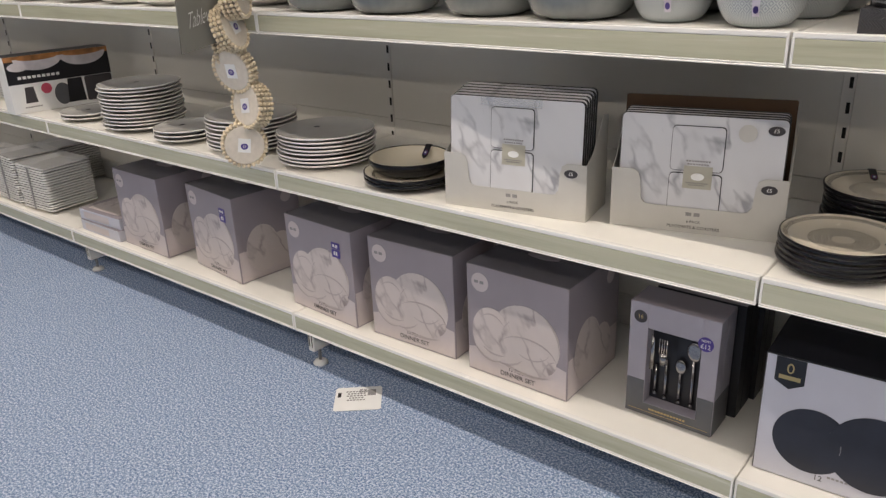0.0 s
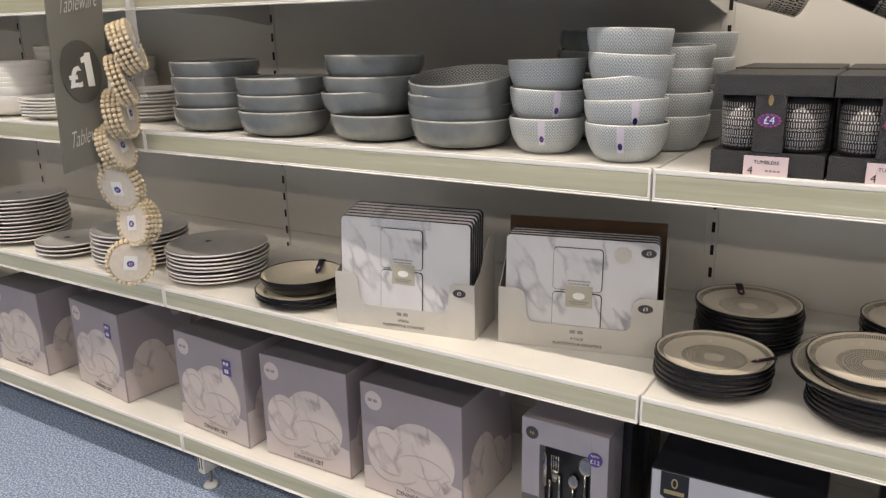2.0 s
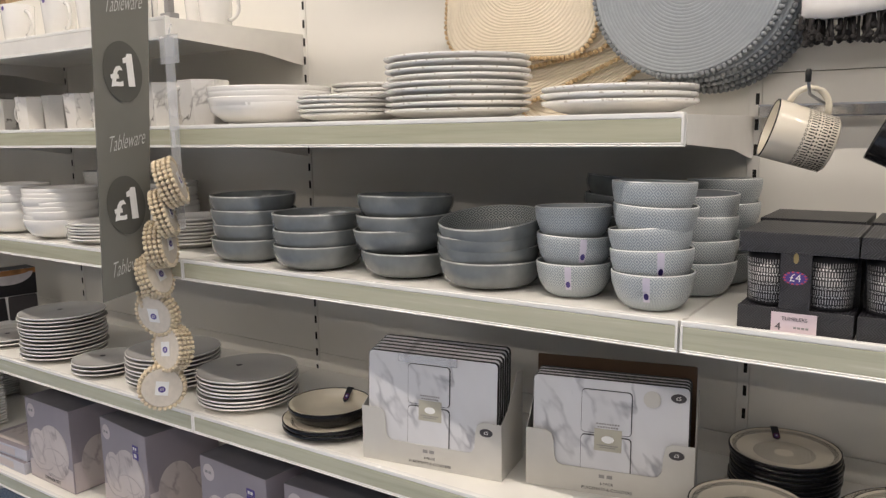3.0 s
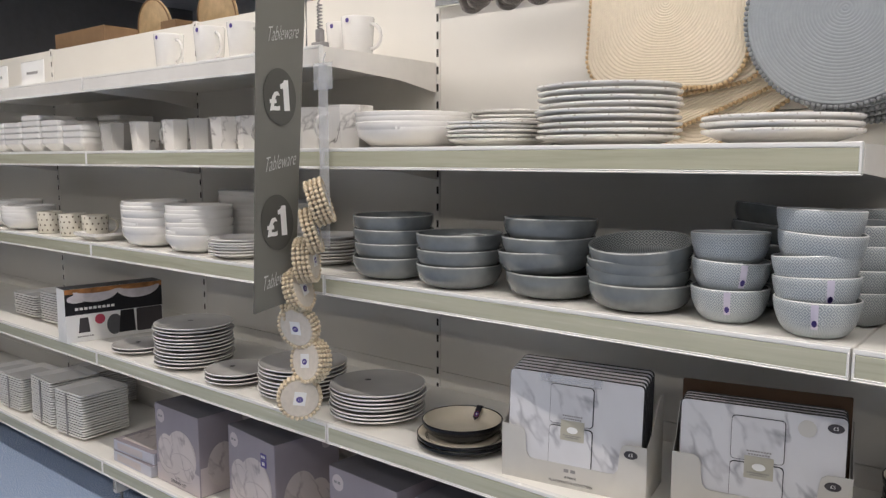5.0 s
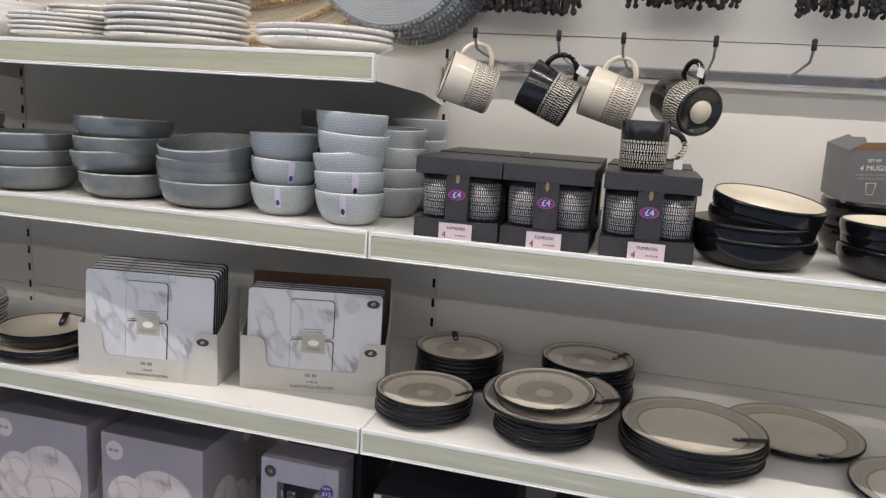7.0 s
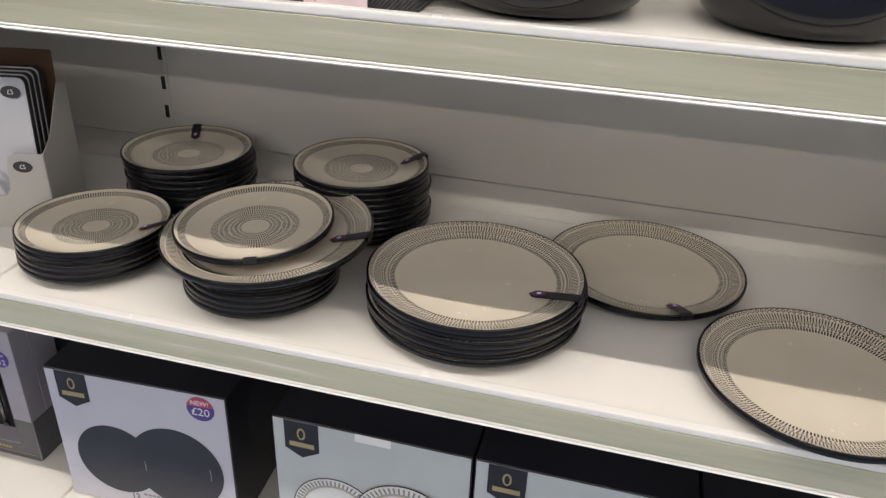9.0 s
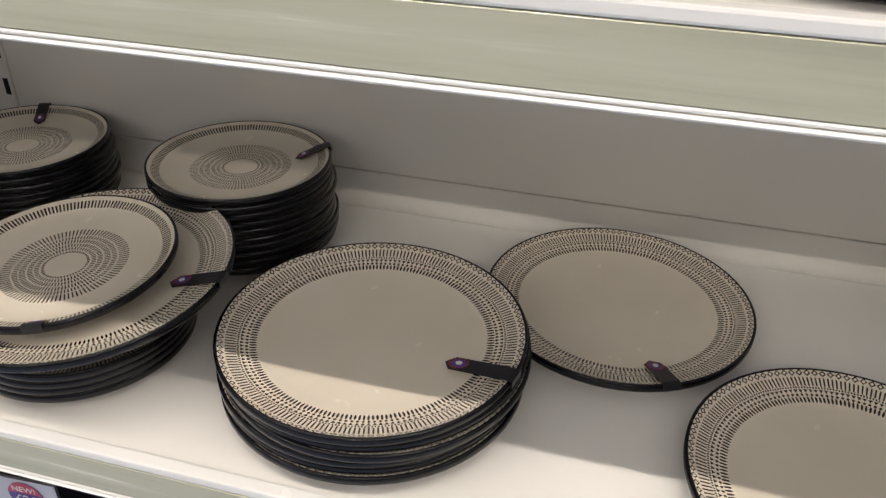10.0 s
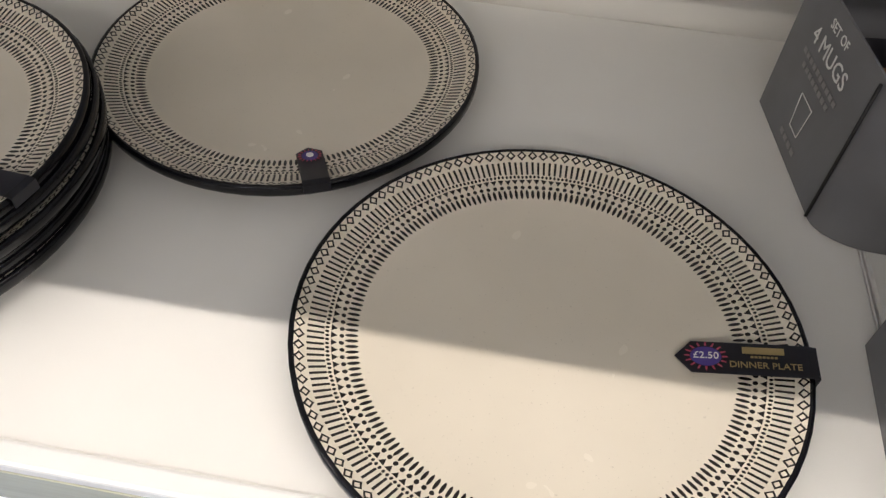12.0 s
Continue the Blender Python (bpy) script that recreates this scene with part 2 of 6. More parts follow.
DINNER_PRINT = printed_glaze("cream_glaze_printed_border", [
    (118, 0.1272, 0.0029, "diamond", 1), (216, 0.1192, 0.0043, "bar", 0.40), (290, 0.1134, 0.0010, "dot", 0.62),
    (156, 0.1099, 0.0016, "triangle", 0.84), (156, 0.1063, 0.0013, "dot", 0.56), (190, 0.1013, 0.0033, "dot", 0.56)])
SIDE_PRINT = printed_glaze("cream_glaze_printed_centre", [
    (170, 0.0905, 0.0042, "bar", 0.5), (96, 0.0510, 0.0046, "bar", 0.36), (96, 0.0425, 0.0022, "bar", 0.42), (84, 0.0365, 0.0026, "bar", 0.42),
    (70, 0.0300, 0.0022, "bar", 0.45), (56, 0.0245, 0.0020, "bar", 0.45), (48, 0.0195, 0.0014, "dot", 0.6)])
BLACK_GLAZE = plain("black_glaze", (0.005, 0.005, 0.007), 0.13, vary=0.2, Specular_IOR_Level=0.35)
CREAM_GLAZE = plain("cream_glaze", (0.70, 0.64, 0.52), 0.2, vary=0.04)
GREY_GLAZE = plain("pale_grey_glaze", (0.47, 0.46, 0.44), 0.22, vary=0.03)
WHITE_GLAZE = plain("white_glaze", (0.80, 0.785, 0.76), 0.16, vary=0.02)
SLATE_GLAZE = plain("slate_grey_glaze", (0.165, 0.180, 0.182), 0.15, vary=0.14, scale=22, Coat_Weight=0.5, Coat_Roughness=0.06)
SLATE_RIM = plain("worn_slate_rim", (0.36, 0.37, 0.365), 0.25, vary=0.25, scale=40)


def speckled():
    n = Nodes("white_glaze_speckled_rim")
    spot = n.op("GREATER_THAN", n.noise(95, 3), 0.60)
    return n.done(n.mix(n.op("MULTIPLY", spot, 0.55), (0.80, 0.785, 0.76), (0.34, 0.27, 0.21)), 0.18)


SPECKLED = speckled()


def embossed(name, low, high):
    n = Nodes(name)
    x, y, z = n.xyz()
    t = n.op("ARCTAN2", y, x)
    u = n.op("ABSOLUTE", n.op("SUBTRACT", n.op("FRACT", n.op("MULTIPLY", t, 30 / (2 * math.pi))), 0.5))
    v = n.op("ABSOLUTE", n.op("SUBTRACT", n.op("FRACT", n.op("MULTIPLY", z, 64.0)), 0.5))
    key = n.op("SINE", n.op("MULTIPLY", n.op("ADD", u, v), 2 * math.pi * 3))
    flute = n.op("MULTIPLY", n.op("SINE", n.op("MULTIPLY", t, 150.0)), 0.35)
    upper = n.op("GREATER_THAN", z, 0.024)
    w = n.op("ADD", n.op("MULTIPLY", key, upper), n.op("MULTIPLY", flute, n.op("SUBTRACT", 1.0, upper)))
    w = n.op("MULTIPLY_ADD", w, 0.5, 0.5)
    c = n.ramp(w, [(0.30, low), (0.72, high)])
    n.bump(w, 0.5, 0.0008)
    return n.done(c, 0.3, Coat_Weight=0.2)


EMBOSSED = embossed("pale_blue_embossed_glaze", (0.29, 0.33, 0.355), (0.52, 0.55, 0.565))
SLATE_EMBOSSED = embossed("slate_embossed_glaze", (0.10, 0.115, 0.12), (0.34, 0.36, 0.36))
PALE_RIM = plain("pale_bare_rim", (0.66, 0.67, 0.67), 0.3)
PALE_BLUE = plain("pale_blue_glaze", (0.42, 0.45, 0.475), 0.25)


def marble(name, scale, base=(0.78, 0.77, 0.77), vein=(0.30, 0.30, 0.33), rough=0.25):
    n = Nodes(name)
    x, y, z = n.xyz()
    slant = n.tree.nodes.new("ShaderNodeCombineXYZ")
    n.put(slant.inputs[0], n.op("MULTIPLY", n.op("ADD", x, n.op("MULTIPLY", z, 0.7)), 1.35))
    n.put(slant.inputs[1], y)
    n.put(slant.inputs[2], n.op("MULTIPLY", n.op("SUBTRACT", z, n.op("MULTIPLY", x, 0.7)), 0.6))
    p = slant.outputs[0]
    warp = n.noise(scale * 0.9, 3, p, 0.6)
    v1 = n.noise(scale * 0.62, 4, p, 0.45)
    line = n.op("ABSOLUTE", n.op("SUBTRACT", v1, 0.5))
    line = n.op("SUBTRACT", 1.0, n.op("MINIMUM", n.op("MULTIPLY", line, 44.0), 1.0))
    line = n.op("MINIMUM", n.op("MULTIPLY", line, n.op("MAXIMUM", n.op("MULTIPLY_ADD", warp, 5.0, -2.0), 0.0)), 1.0)
    cloud = n.ramp(n.noise(scale * 0.5, 3, p), [(0.35, [c * 0.90 for c in base]), (0.62, base)])
    return n.done(n.mix(line, cloud, vein), rough)


MARBLE = marble("marble_print", 9, (0.70, 0.70, 0.72), (0.36, 0.36, 0.39))
MARBLE_MUG = marble("marble_glaze", 16, (0.74, 0.72, 0.69), (0.2, 0.19, 0.18))
KRAFT = plain("brown_card", (0.26, 0.16, 0.085), 0.85, vary=0.1, bump=0.1)
# KRAFT darkened to carry the shade behind the placemats.
SHADED_CARD = plain("shaded_brown_card", (0.10, 0.055, 0.030), 0.8, vary=0.1, bump=0.1)
BOX_GREY = plain("mauve_grey_print", (0.31, 0.275, 0.30), 0.38, vary=0.08, scale=5)
BOX_TOP = plain("slate_mauve_card", (0.12, 0.112, 0.128), 0.42, vary=0.06)
BOX_PHOTO = plain("pale_photo_print", (0.57, 0.505, 0.505), 0.35, vary=0.06, scale=9)
BOX_MARBLE = marble("plate_photo_print", 9, (0.62, 0.555, 0.535), (0.33, 0.28, 0.28), 0.33)
TRAY = plain("pale_stone_card", (0.56, 0.545, 0.51), 0.5, vary=0.04)
EDGE_BLACK = plain("black_board_edge", (0.02, 0.02, 0.022), 0.5)
PHOTO_SHADE = plain("photo_shade_print", (0.45, 0.395, 0.39), 0.35)
INK = plain("dark_ink", (0.05, 0.045, 0.05), 0.5)
INK_GREY = plain("grey_ink", (0.28, 0.27, 0.27), 0.5)
PURPLE = plain("purple_ink", (0.075, 0.05, 0.26), 0.4)
RED = plain("pink_red_ink", (0.5, 0.07, 0.12), 0.4)
PAPER = plain("white_paper", (0.82, 0.82, 0.81), 0.6, vary=0.03)
BEIGE_INK = plain("beige_ink", (0.46, 0.44, 0.36), 0.5)
SLATE_CARD = plain("slate_card", (0.105, 0.108, 0.118), 0.42, vary=0.06, scale=30)
BLACK_CARD = plain("black_card", (0.009, 0.009, 0.013), 0.35, vary=0.2)
LILAC_PRINT = plain("lilac_grey_print", (0.55, 0.55, 0.62), 0.35, vary=0.06, scale=6)
CUTLERY_PRINT = plain("mauve_cutlery_print", (0.36, 0.34, 0.39), 0.38, vary=0.08, scale=8)
MINT_PRINT = plain("mint_grey_print", (0.52, 0.56, 0.56), 0.35, vary=0.06, scale=6)
NAVY = plain("navy_plate_print", (0.022, 0.024, 0.036), 0.35, vary=0.2)
GOLD = plain("gold_foil", (0.55, 0.42, 0.2), 0.3, 0.8)
PINK_TICKET = plain("pale_pink_ticket", (0.72, 0.60, 0.64), 0.5)
CHROME = plain("chrome", (0.72, 0.72, 0.73), 0.13, 1.0, vary=0.03)
GUNMETAL = plain("dark_brushed_steel", (0.30, 0.29, 0.29), 0.22, 1.0, vary=0.06)
WIRE = plain("grey_steel_wire", (0.30, 0.30, 0.31), 0.3, 0.9)
RUBBER = plain("black_rubber", (0.015, 0.015, 0.015), 0.6)
ROPE_CREAM = plain("cream_woven_rope", (0.76, 0.67, 0.53), 0.85, vary=0.03, scale=90, bump=0.5, bscale=500)
BEAD_TAN = plain("tan_wood_bead", (0.60, 0.43, 0.24), 0.55, vary=0.12, scale=40)
BEAD_CREAM = plain("cream_wood_bead", (0.68, 0.57, 0.41), 0.55, vary=0.1, scale=60)
ROPE_GREY = plain("blue_grey_woven_rope", (0.33, 0.36, 0.385), 0.85, vary=0.04, scale=90, bump=0.5, bscale=500)
BEAD_GREY = plain("grey_wood_bead", (0.235, 0.25, 0.265), 0.6, vary=0.15, scale=60)
COASTER_FACE = plain("pale_woven_coaster", (0.66, 0.60, 0.52), 0.8, vary=0.06, scale=80, bump=0.3)
SIGN_GREY = plain("charcoal_sign_board", (0.17, 0.168, 0.148), 0.45, vary=0.05, scale=10)
SIGN_DARK = plain("dark_sign_disc", (0.085, 0.085, 0.075), 0.45)
SIGN_WHITE = plain("white_sign_ink", (0.8, 0.79, 0.77), 0.5)
SIGN_FAINT = plain("pale_grey_sign_ink", (0.58, 0.58, 0.56), 0.5)
CLOTH = plain("white_cotton", (0.80, 0.785, 0.77), 0.9, vary=0.05, scale=40, bump=0.4, bscale=700)
TASSEL = plain("charcoal_cotton_tassel", (0.03, 0.027, 0.027), 0.95, vary=0.3, scale=200)
WOOD = plain("pale_wood", (0.52, 0.37, 0.20), 0.5, vary=0.18, scale=20, bump=0.1)
CLEAR = Nodes("clear_plastic").done((0.9, 0.92, 0.95), 0.12, Transmission_Weight=0.5, IOR=1.1, Alpha=0.5)
SMOKED = Nodes("smoked_glass").done((0.18, 0.16, 0.15), 0.05, Transmission_Weight=0.6, IOR=1.45)
ORANGE = plain("orange_paint", (0.55, 0.16, 0.04), 0.5)
GLOW = Nodes("tube_diffuser").done((0.9, 0.9, 0.88), 0.4, Emission_Color=(1.0, 0.95, 0.87, 1), Emission_Strength=6.0)


# ---- shapes of the goods ----
def flat(points, depth=0.0006, bm=None):
    """A thin sheet in the front plane: points are (across, up); it faces -y."""
    bm = bm or bmesh.new()
    a = [bm.verts.new((u, 0, v)) for u, v in points]
    f = bm.faces.new(a)
    f.normal_update()
    if f.normal.y > 0:
        f.normal_flip()
    ext = bmesh.ops.extrude_face_region(bm, geom=[f])
    bmesh.ops.translate(bm, verts=[v for v in ext["geom"] if isinstance(v, bmesh.types.BMVert)], vec=(0, -depth, 0))
    bmesh.ops.recalc_face_normals(bm, faces=bm.faces[:])
    return bm


def oval(u, v, ru, rv=None, n=36, a0=0.0, a1=2 * math.pi):
    rv = rv or ru
    full = abs(a1 - a0 - 2 * math.pi) < 1e-6
    return [(u + ru * math.cos(a0 + (a1 - a0) * i / (n if full else n - 1)), v + rv * math.sin(a0 + (a1 - a0) * i / (n if full else n - 1))) for i in range(n)]


def rect(u0, v0, u1, v1, r=0.0):
    if not r:
        return [(u0, v0), (u1, v0), (u1, v1), (u0, v1)]
    pts = []
    for cu, cv, a in ((u1 - r, v0 + r, -90), (u1 - r, v1 - r, 0), (u0 + r, v1 - r, 90), (u0 + r, v0 + r, 180)):
        n = 5 if r < 0.02 else 11
        pts += [(cu + r * math.cos(radians(a + 90 * i / (n - 1))), cv + r * math.sin(radians(a + 90 * i / (n - 1)))) for i in range(n)]
    return pts


def decal(name, points, mat, parent, y=0.0, label="", m=None, depth=0.0005):
    return part(name, flat(points, depth), mat, parent, label, (m or Matrix()) @ pose(0, y, 0))


def lettering(text, size, mat, parent, u, v, y=0.0, m=None, name="lettering", shear=0.0, squeeze=1.0, bold=0.0):
    """Words as a thin raised mesh in the front plane, centred on (u, v)."""
    cu = bpy.data.curves.new("words", "FONT")
    cu.body, cu.size, cu.align_x, cu.align_y, cu.extrude, cu.shear = text, size, "CENTER", "CENTER", 0.0002, shear
    cu.resolution_u, cu.offset = 3, bold
    ob = bpy.data.objects.new("words", cu)
    me = bpy.data.meshes.new_from_object(ob)
    bpy.data.objects.remove(ob)
    bpy.data.curves.remove(cu)
    me.materials.clear()
    return part(name, me, mat, parent, m=(m or Matrix()) @ pose(u, y - 0.0002, v, 90) @ Matrix.Diagonal((squeeze, 1, 1, 1)))


def bars(parent, mat, u, v, widths, height, y, m=None, name="small_print"):
    """Rows of small print too small to read."""
    bm = bmesh.new()
    for i, w in enumerate(widths):
        k, x = max(2, int(w / (height * 1.6))), u - w / 2
        for j in range(k):
            flat(rect(x + j * w / k, v - i * height * 2.0, x + (j + 0.72) * w / k, v - i * height * 2.0 + height), 0.0004, bm)
    return part(name, bm, mat, parent, m=(m or Matrix()) @ pose(0, y, 0))


def price_badge(parent, u, v, r, y, text, m=None, squash=0.6):
    b = decal("price_badge", oval(u, v, r, r * squash), PURPLE, parent, y, "purple oval price badge", m)
    burst = bmesh.new()
    for i in range(14):
        a = 2 * math.pi * i / 14
        flat(oval(u + r * 0.9 * math.cos(a), v + r * squash * 0.9 * math.sin(a), r * 0.13, r * 0.08, 6), 0.0003, burst)
    part("burst", burst, RED, b, m=pose(0, -0.0006, 0))
    lettering(text, r * 0.95, SIGN_WHITE, b, u, v, -0.0008, name="price")
    return b


def tube(path, radius, seg=10, bm=None):
    """A round bar along points."""
    bm = bm or bmesh.new()
    pts = [Vector(p) for p in path]
    rings = []
    for i, p in enumerate(pts):
        d = (pts[min(i + 1, len(pts) - 1)] - pts[max(i - 1, 0)]).normalized()
        q = d.to_track_quat("Z", "Y")
        rings.append([bm.verts.new(p + q @ Vector((radius * math.cos(2 * math.pi * k / seg), radius * math.sin(2 * math.pi * k / seg), 0))) for k in range(seg)])
    for a, b in zip(rings, rings[1:]):
        for k in range(seg):
            f = bm.faces.new((a[k], a[(k + 1) % seg], b[(k + 1) % seg], b[k]))
            f.smooth = True
    bm.faces.new(rings[0][::-1])
    bm.faces.new(rings[-1])
    bmesh.ops.recalc_face_normals(bm, faces=bm.faces[:])
    return bm


def beads(centres, radius, bm=None):
    bm = bm or bmesh.new()
    for c in centres:
        bmesh.ops.create_icosphere(bm, subdivisions=1, radius=radius, matrix=Matrix.Translation(c))
    for f in bm.faces:
        f.smooth = True
    return bm


def plate_mesh(name, r, h, foot, mats, under, top, rim, thin=False):
    """A shallow plate; mats index: under, top, rim. thin: a finer edge."""
    e1, e2, e3, e4 = (0.40, 0.68, 0.78, 0.86) if thin else (0.26, 0.48, 0.60, 0.70)
    prof = [(0, 0.004), (foot - 0.006, 0.004), (foot - 0.004, 0), (foot, 0), (foot + 0.003, 0.003), (r * 0.80, h * e1), (r * 0.93, h * e2), (r * 0.99, h * e3), (r, h * e4),
            (r, h), (r - 0.0012, h + 0.0006), (r - rim, h + 0.0002), (r * 0.93, h * 0.84), (r * 0.80, h * 0.55 + 0.001), (r * 0.68, h * 0.42 + 0.001), (r * 0.5, h * 0.36 + 0.001), (0, h * 0.34 + 0.001)]
    ids = [under] * 8 + [2] * 3 + [top] * 5
    me = mesh_of(name, lathe(prof, 64, ids))
    for k in mats:
        me.materials.append(k)
    return me


def bowl_mesh(name, r, h, foot, mats, wall=0.004, belly=0.9, seg=56):
    prof = [(0, 0.004), (foot - 0.004, 0.004), (foot - 0.002, 0), (foot, 0), (foot + 0.002, 0.003), (r * belly * 0.95, h * 0.18), (r * belly, h * 0.30), (r * 0.97, h * 0.62), (r, h - 0.002), (r - wall * 0.4, h), (r - wall, h - 0.0015),
            (r * 0.96 - wall, h * 0.62), (r * belly - wall, h * 0.33), (r * belly * 0.88 - wall, h * 0.2), (foot * 0.7, 0.008), (0, 0.0075)]
    ids = [0] * 8 + [2] * 2 + [1] * 5
    me = mesh_of(name, lathe(prof, seg, ids))
    for k in mats:
        me.materials.append(k)
    return me


DINNER = plate_mesh("dinner_plate", 0.1325, 0.0208, 0.078, (BLACK_GLAZE, DINNER_PRINT, BLACK_GLAZE), 0, 1, 0.0028)
SIDE = plate_mesh("side_plate", 0.101, 0.0195, 0.058, (BLACK_GLAZE, SIDE_PRINT, BLACK_GLAZE), 0, 1, 0.0026)
GREY_PLATE = plate_mesh("grey_plate", 0.130, 0.019, 0.080, (WHITE_GLAZE, GREY_GLAZE, WHITE_GLAZE), 0, 1, 0.002, True)
GREY_SIDE = plate_mesh("grey_side_plate", 0.100, 0.017, 0.062, (WHITE_GLAZE, GREY_GLAZE, WHITE_GLAZE), 0, 1, 0.002, True)
WHITE_PLATE = plate_mesh("white_plate", 0.148, 0.022, 0.085, (WHITE_GLAZE, WHITE_GLAZE, SPECKLED), 0, 1, 0.002, True)
WHITE_SIDE = plate_mesh("white_side_plate", 0.098, 0.018, 0.060, (WHITE_GLAZE,) * 3, 0, 1, 0.002, True)


def round_bowl(name, r, h, foot, mats, wall=0.004, seg=56):
    """A bowl with an upright wall that turns slightly in at the rim."""
    prof = [(0, 0.004), (foot - 0.004, 0.004), (foot - 0.002, 0), (foot, 0), (foot + 0.004, 0.003), (r * 0.80, h * 0.10), (r * 0.89, h * 0.24), (r * 0.945, h * 0.42), (r * 0.988, h * 0.62), (r, h * 0.82), (r * 0.994, h - 0.003), (r * 0.994 - wall * 0.35, h), (r * 0.994 - wall * 0.8, h - 0.0015),
            (r * 0.985 - wall, h * 0.62), (r * 0.942 - wall, h * 0.42), (r * 0.88 - wall, h * 0.25), (foot * 0.9, 0.008), (0, 0.0075)]
    me = mesh_of(name, lathe(prof, seg, [0] * 10 + [2] * 2 + [1] * 5))
    for k in mats:
        me.materials.append(k)
    return me


SLATE_BOWL = round_bowl("slate_bowl", 0.1035, 0.056, 0.066, (SLATE_GLAZE, SLATE_GLAZE, SLATE_RIM))
PATTERN_BOWL = round_bowl("slate_bowl", 0.1035, 0.056, 0.066, (SLATE_GLAZE, SLATE_EMBOSSED, SLATE_RIM))
BLACK_BOWL = round_bowl("black_bowl", 0.1035, 0.052, 0.066, (BLACK_GLAZE, CREAM_GLAZE, BLACK_GLAZE))


def cup_bowl(name, r, h, foot, mats, wall=0.0035, seg=56):
    """A deep bowl whose outside is a quarter ellipse from foot to rim."""
    turn = [math.pi / 2 * i / 9 for i in range(1, 9)]
    prof = [(0, 0.004), (foot - 0.004, 0.004), (foot - 0.002, 0), (foot, 0)] + [(foot + (r - foot) * math.sin(a), h * (1 - math.cos(a))) for a in turn] + [(r, h - 0.002), (r - wall * 0.4, h), (r - wall, h - 0.0015)]
    prof += [(foot + (r - foot) * math.sin(a) - wall, max(h * (1 - math.cos(a)), 0.007)) for a in turn[::-1]] + [(0, 0.0065)]
    me = mesh_of(name, lathe(prof, seg, [0] * 12 + [2] * 2 + [1] * 9))
    for k in mats:
        me.materials.append(k)
    return me


BLUE_BOWL = cup_bowl("embossed_bowl", 0.070, 0.065, 0.034, (EMBOSSED, PALE_BLUE, PALE_RIM))
WHITE_BOWL = bowl_mesh("white_bowl", 0.106, 0.060, 0.048, (WHITE_GLAZE,) * 3, 0.004, 0.84)
PASTA_BOWL = bowl_mesh("pasta_bowl", 0.148, 0.052, 0.072, (WHITE_GLAZE,) * 3, 0.004, 0.82)
rng = random.Random(7)


def single(name, me, label, category, m, group=""):
    ob = new(name, me)
    ob.matrix_basis = m
    if me is DINNER:
        ob.scale = (1.026, 1.026, 1.0)
    return tagged(ob, label, category, group)


def pile(name, me, label, category, group, x, y, z, count, pitch, wobble=0.0025, tilt=0.6, slide=0.0):
    """A stack of alike pieces, each an object of its own; returns the top one."""
    for i in range(count):
        a, b = rng.uniform(-wobble, wobble), rng.uniform(-wobble, wobble)
        rx, ry = (rng.uniform(-tilt, tilt), rng.uniform(-tilt, tilt)) if i else (0, 0)
        top = single(name, me, label, category, pose(x + a + slide * i, y + b, z + i * pitch + 0.0006, rx, ry, rng.uniform(0, 360)), group)
    return top


def band_label(plate, r, h, turn, reach, width, size="small", words=False):
    """A black paper price band folded over a plate's rim, pointing inward."""
    m = pose(0, 0, 0, 0, 0, turn)
    r_in, z_in, r_out, z_out = r - reach + width * 0.42, h * 0.42 + 0.0025, r - 0.003, h + 0.0018
    rise = (z_out - z_in) / (r_out - r_in)
    surf = [(r + 0.0012, h * 0.78), (r + 0.0012, h + 0.0016), (r_out, z_out), (r_in, z_in)]
    bm = bmesh.new()
    rows = []
    for q, z in surf:
        rows.append([bm.verts.new((q, s * width / 2, z)) for s in (-1, 1)])
    for a, b in zip(rows, rows[1:]):
        bm.faces.new((a[0], a[1], b[1], b[0]))
    tip = bm.verts.new((r - reach, 0, z_in - rise * width * 0.42))
    bm.faces.new((rows[-1][0], rows[-1][1], tip))
    bmesh.ops.recalc_face_normals(bm, faces=bm.faces[:])
    bmesh.ops.solidify(bm, geom=bm.faces[:], thickness=-0.0005)
    lab = part("price_band", bm, BLACK_CARD, plate, "black paper price band", m)
    # the printed faces lie on the band, seen from above
    up = pose(r - reach + width * 0.78, 0, z_in + rise * width * 0.36 + 0.0010, -90) @ pose(0, 0, 0, 0, 0, -math.degrees(math.atan(rise)))
    decal("price_badge", oval(0, 0, width * 0.40, width * 0.30), PURPLE, lab, 0, "purple price badge", up)
    star = bmesh.new()
    for i in range(16):
        a = 2 * math.pi * i / 16
        flat([(width * k * math.cos(a + s), width * 0.8 * k * math.sin(a + s)) for k, s in ((0.42, -0.07), (0.56, -0.03), (0.56, 0.03), (0.42, 0.07))], 0.0003, star)
    part("burst", star, RED, lab, m=up @ pose(0, -0.0003, 0))
    if words:
        lettering("£2.50", width * 0.30, SIGN_WHITE, lab, 0, 0, -0.0008, up)
        hi = pose(r - 0.0235, 0, z_in + rise * (r - 0.0235 - r_in) + 0.0010, -90) @ pose(0, 0, 0, 0, 0, -math.degrees(math.atan(rise)))
        lettering("DINNER PLATE", width * 0.27, GOLD, lab, 0.0, -width * 0.24, -0.0006, hi)
        decal("brand_mark", rect(-width * 0.55, width * 0.13, width * 0.5, width * 0.34), GOLD, lab, -0.0004, "plain gold brand bar", hi, 0.0003)
        bars(lab, GOLD, 0, 0.0, [width * 0.7], width * 0.06, -0.0004, hi)
    else:
        decal("mark", oval(0, 0, width * 0.18, width * 0.14), SIGN_WHITE, lab, -0.0006, "", up)


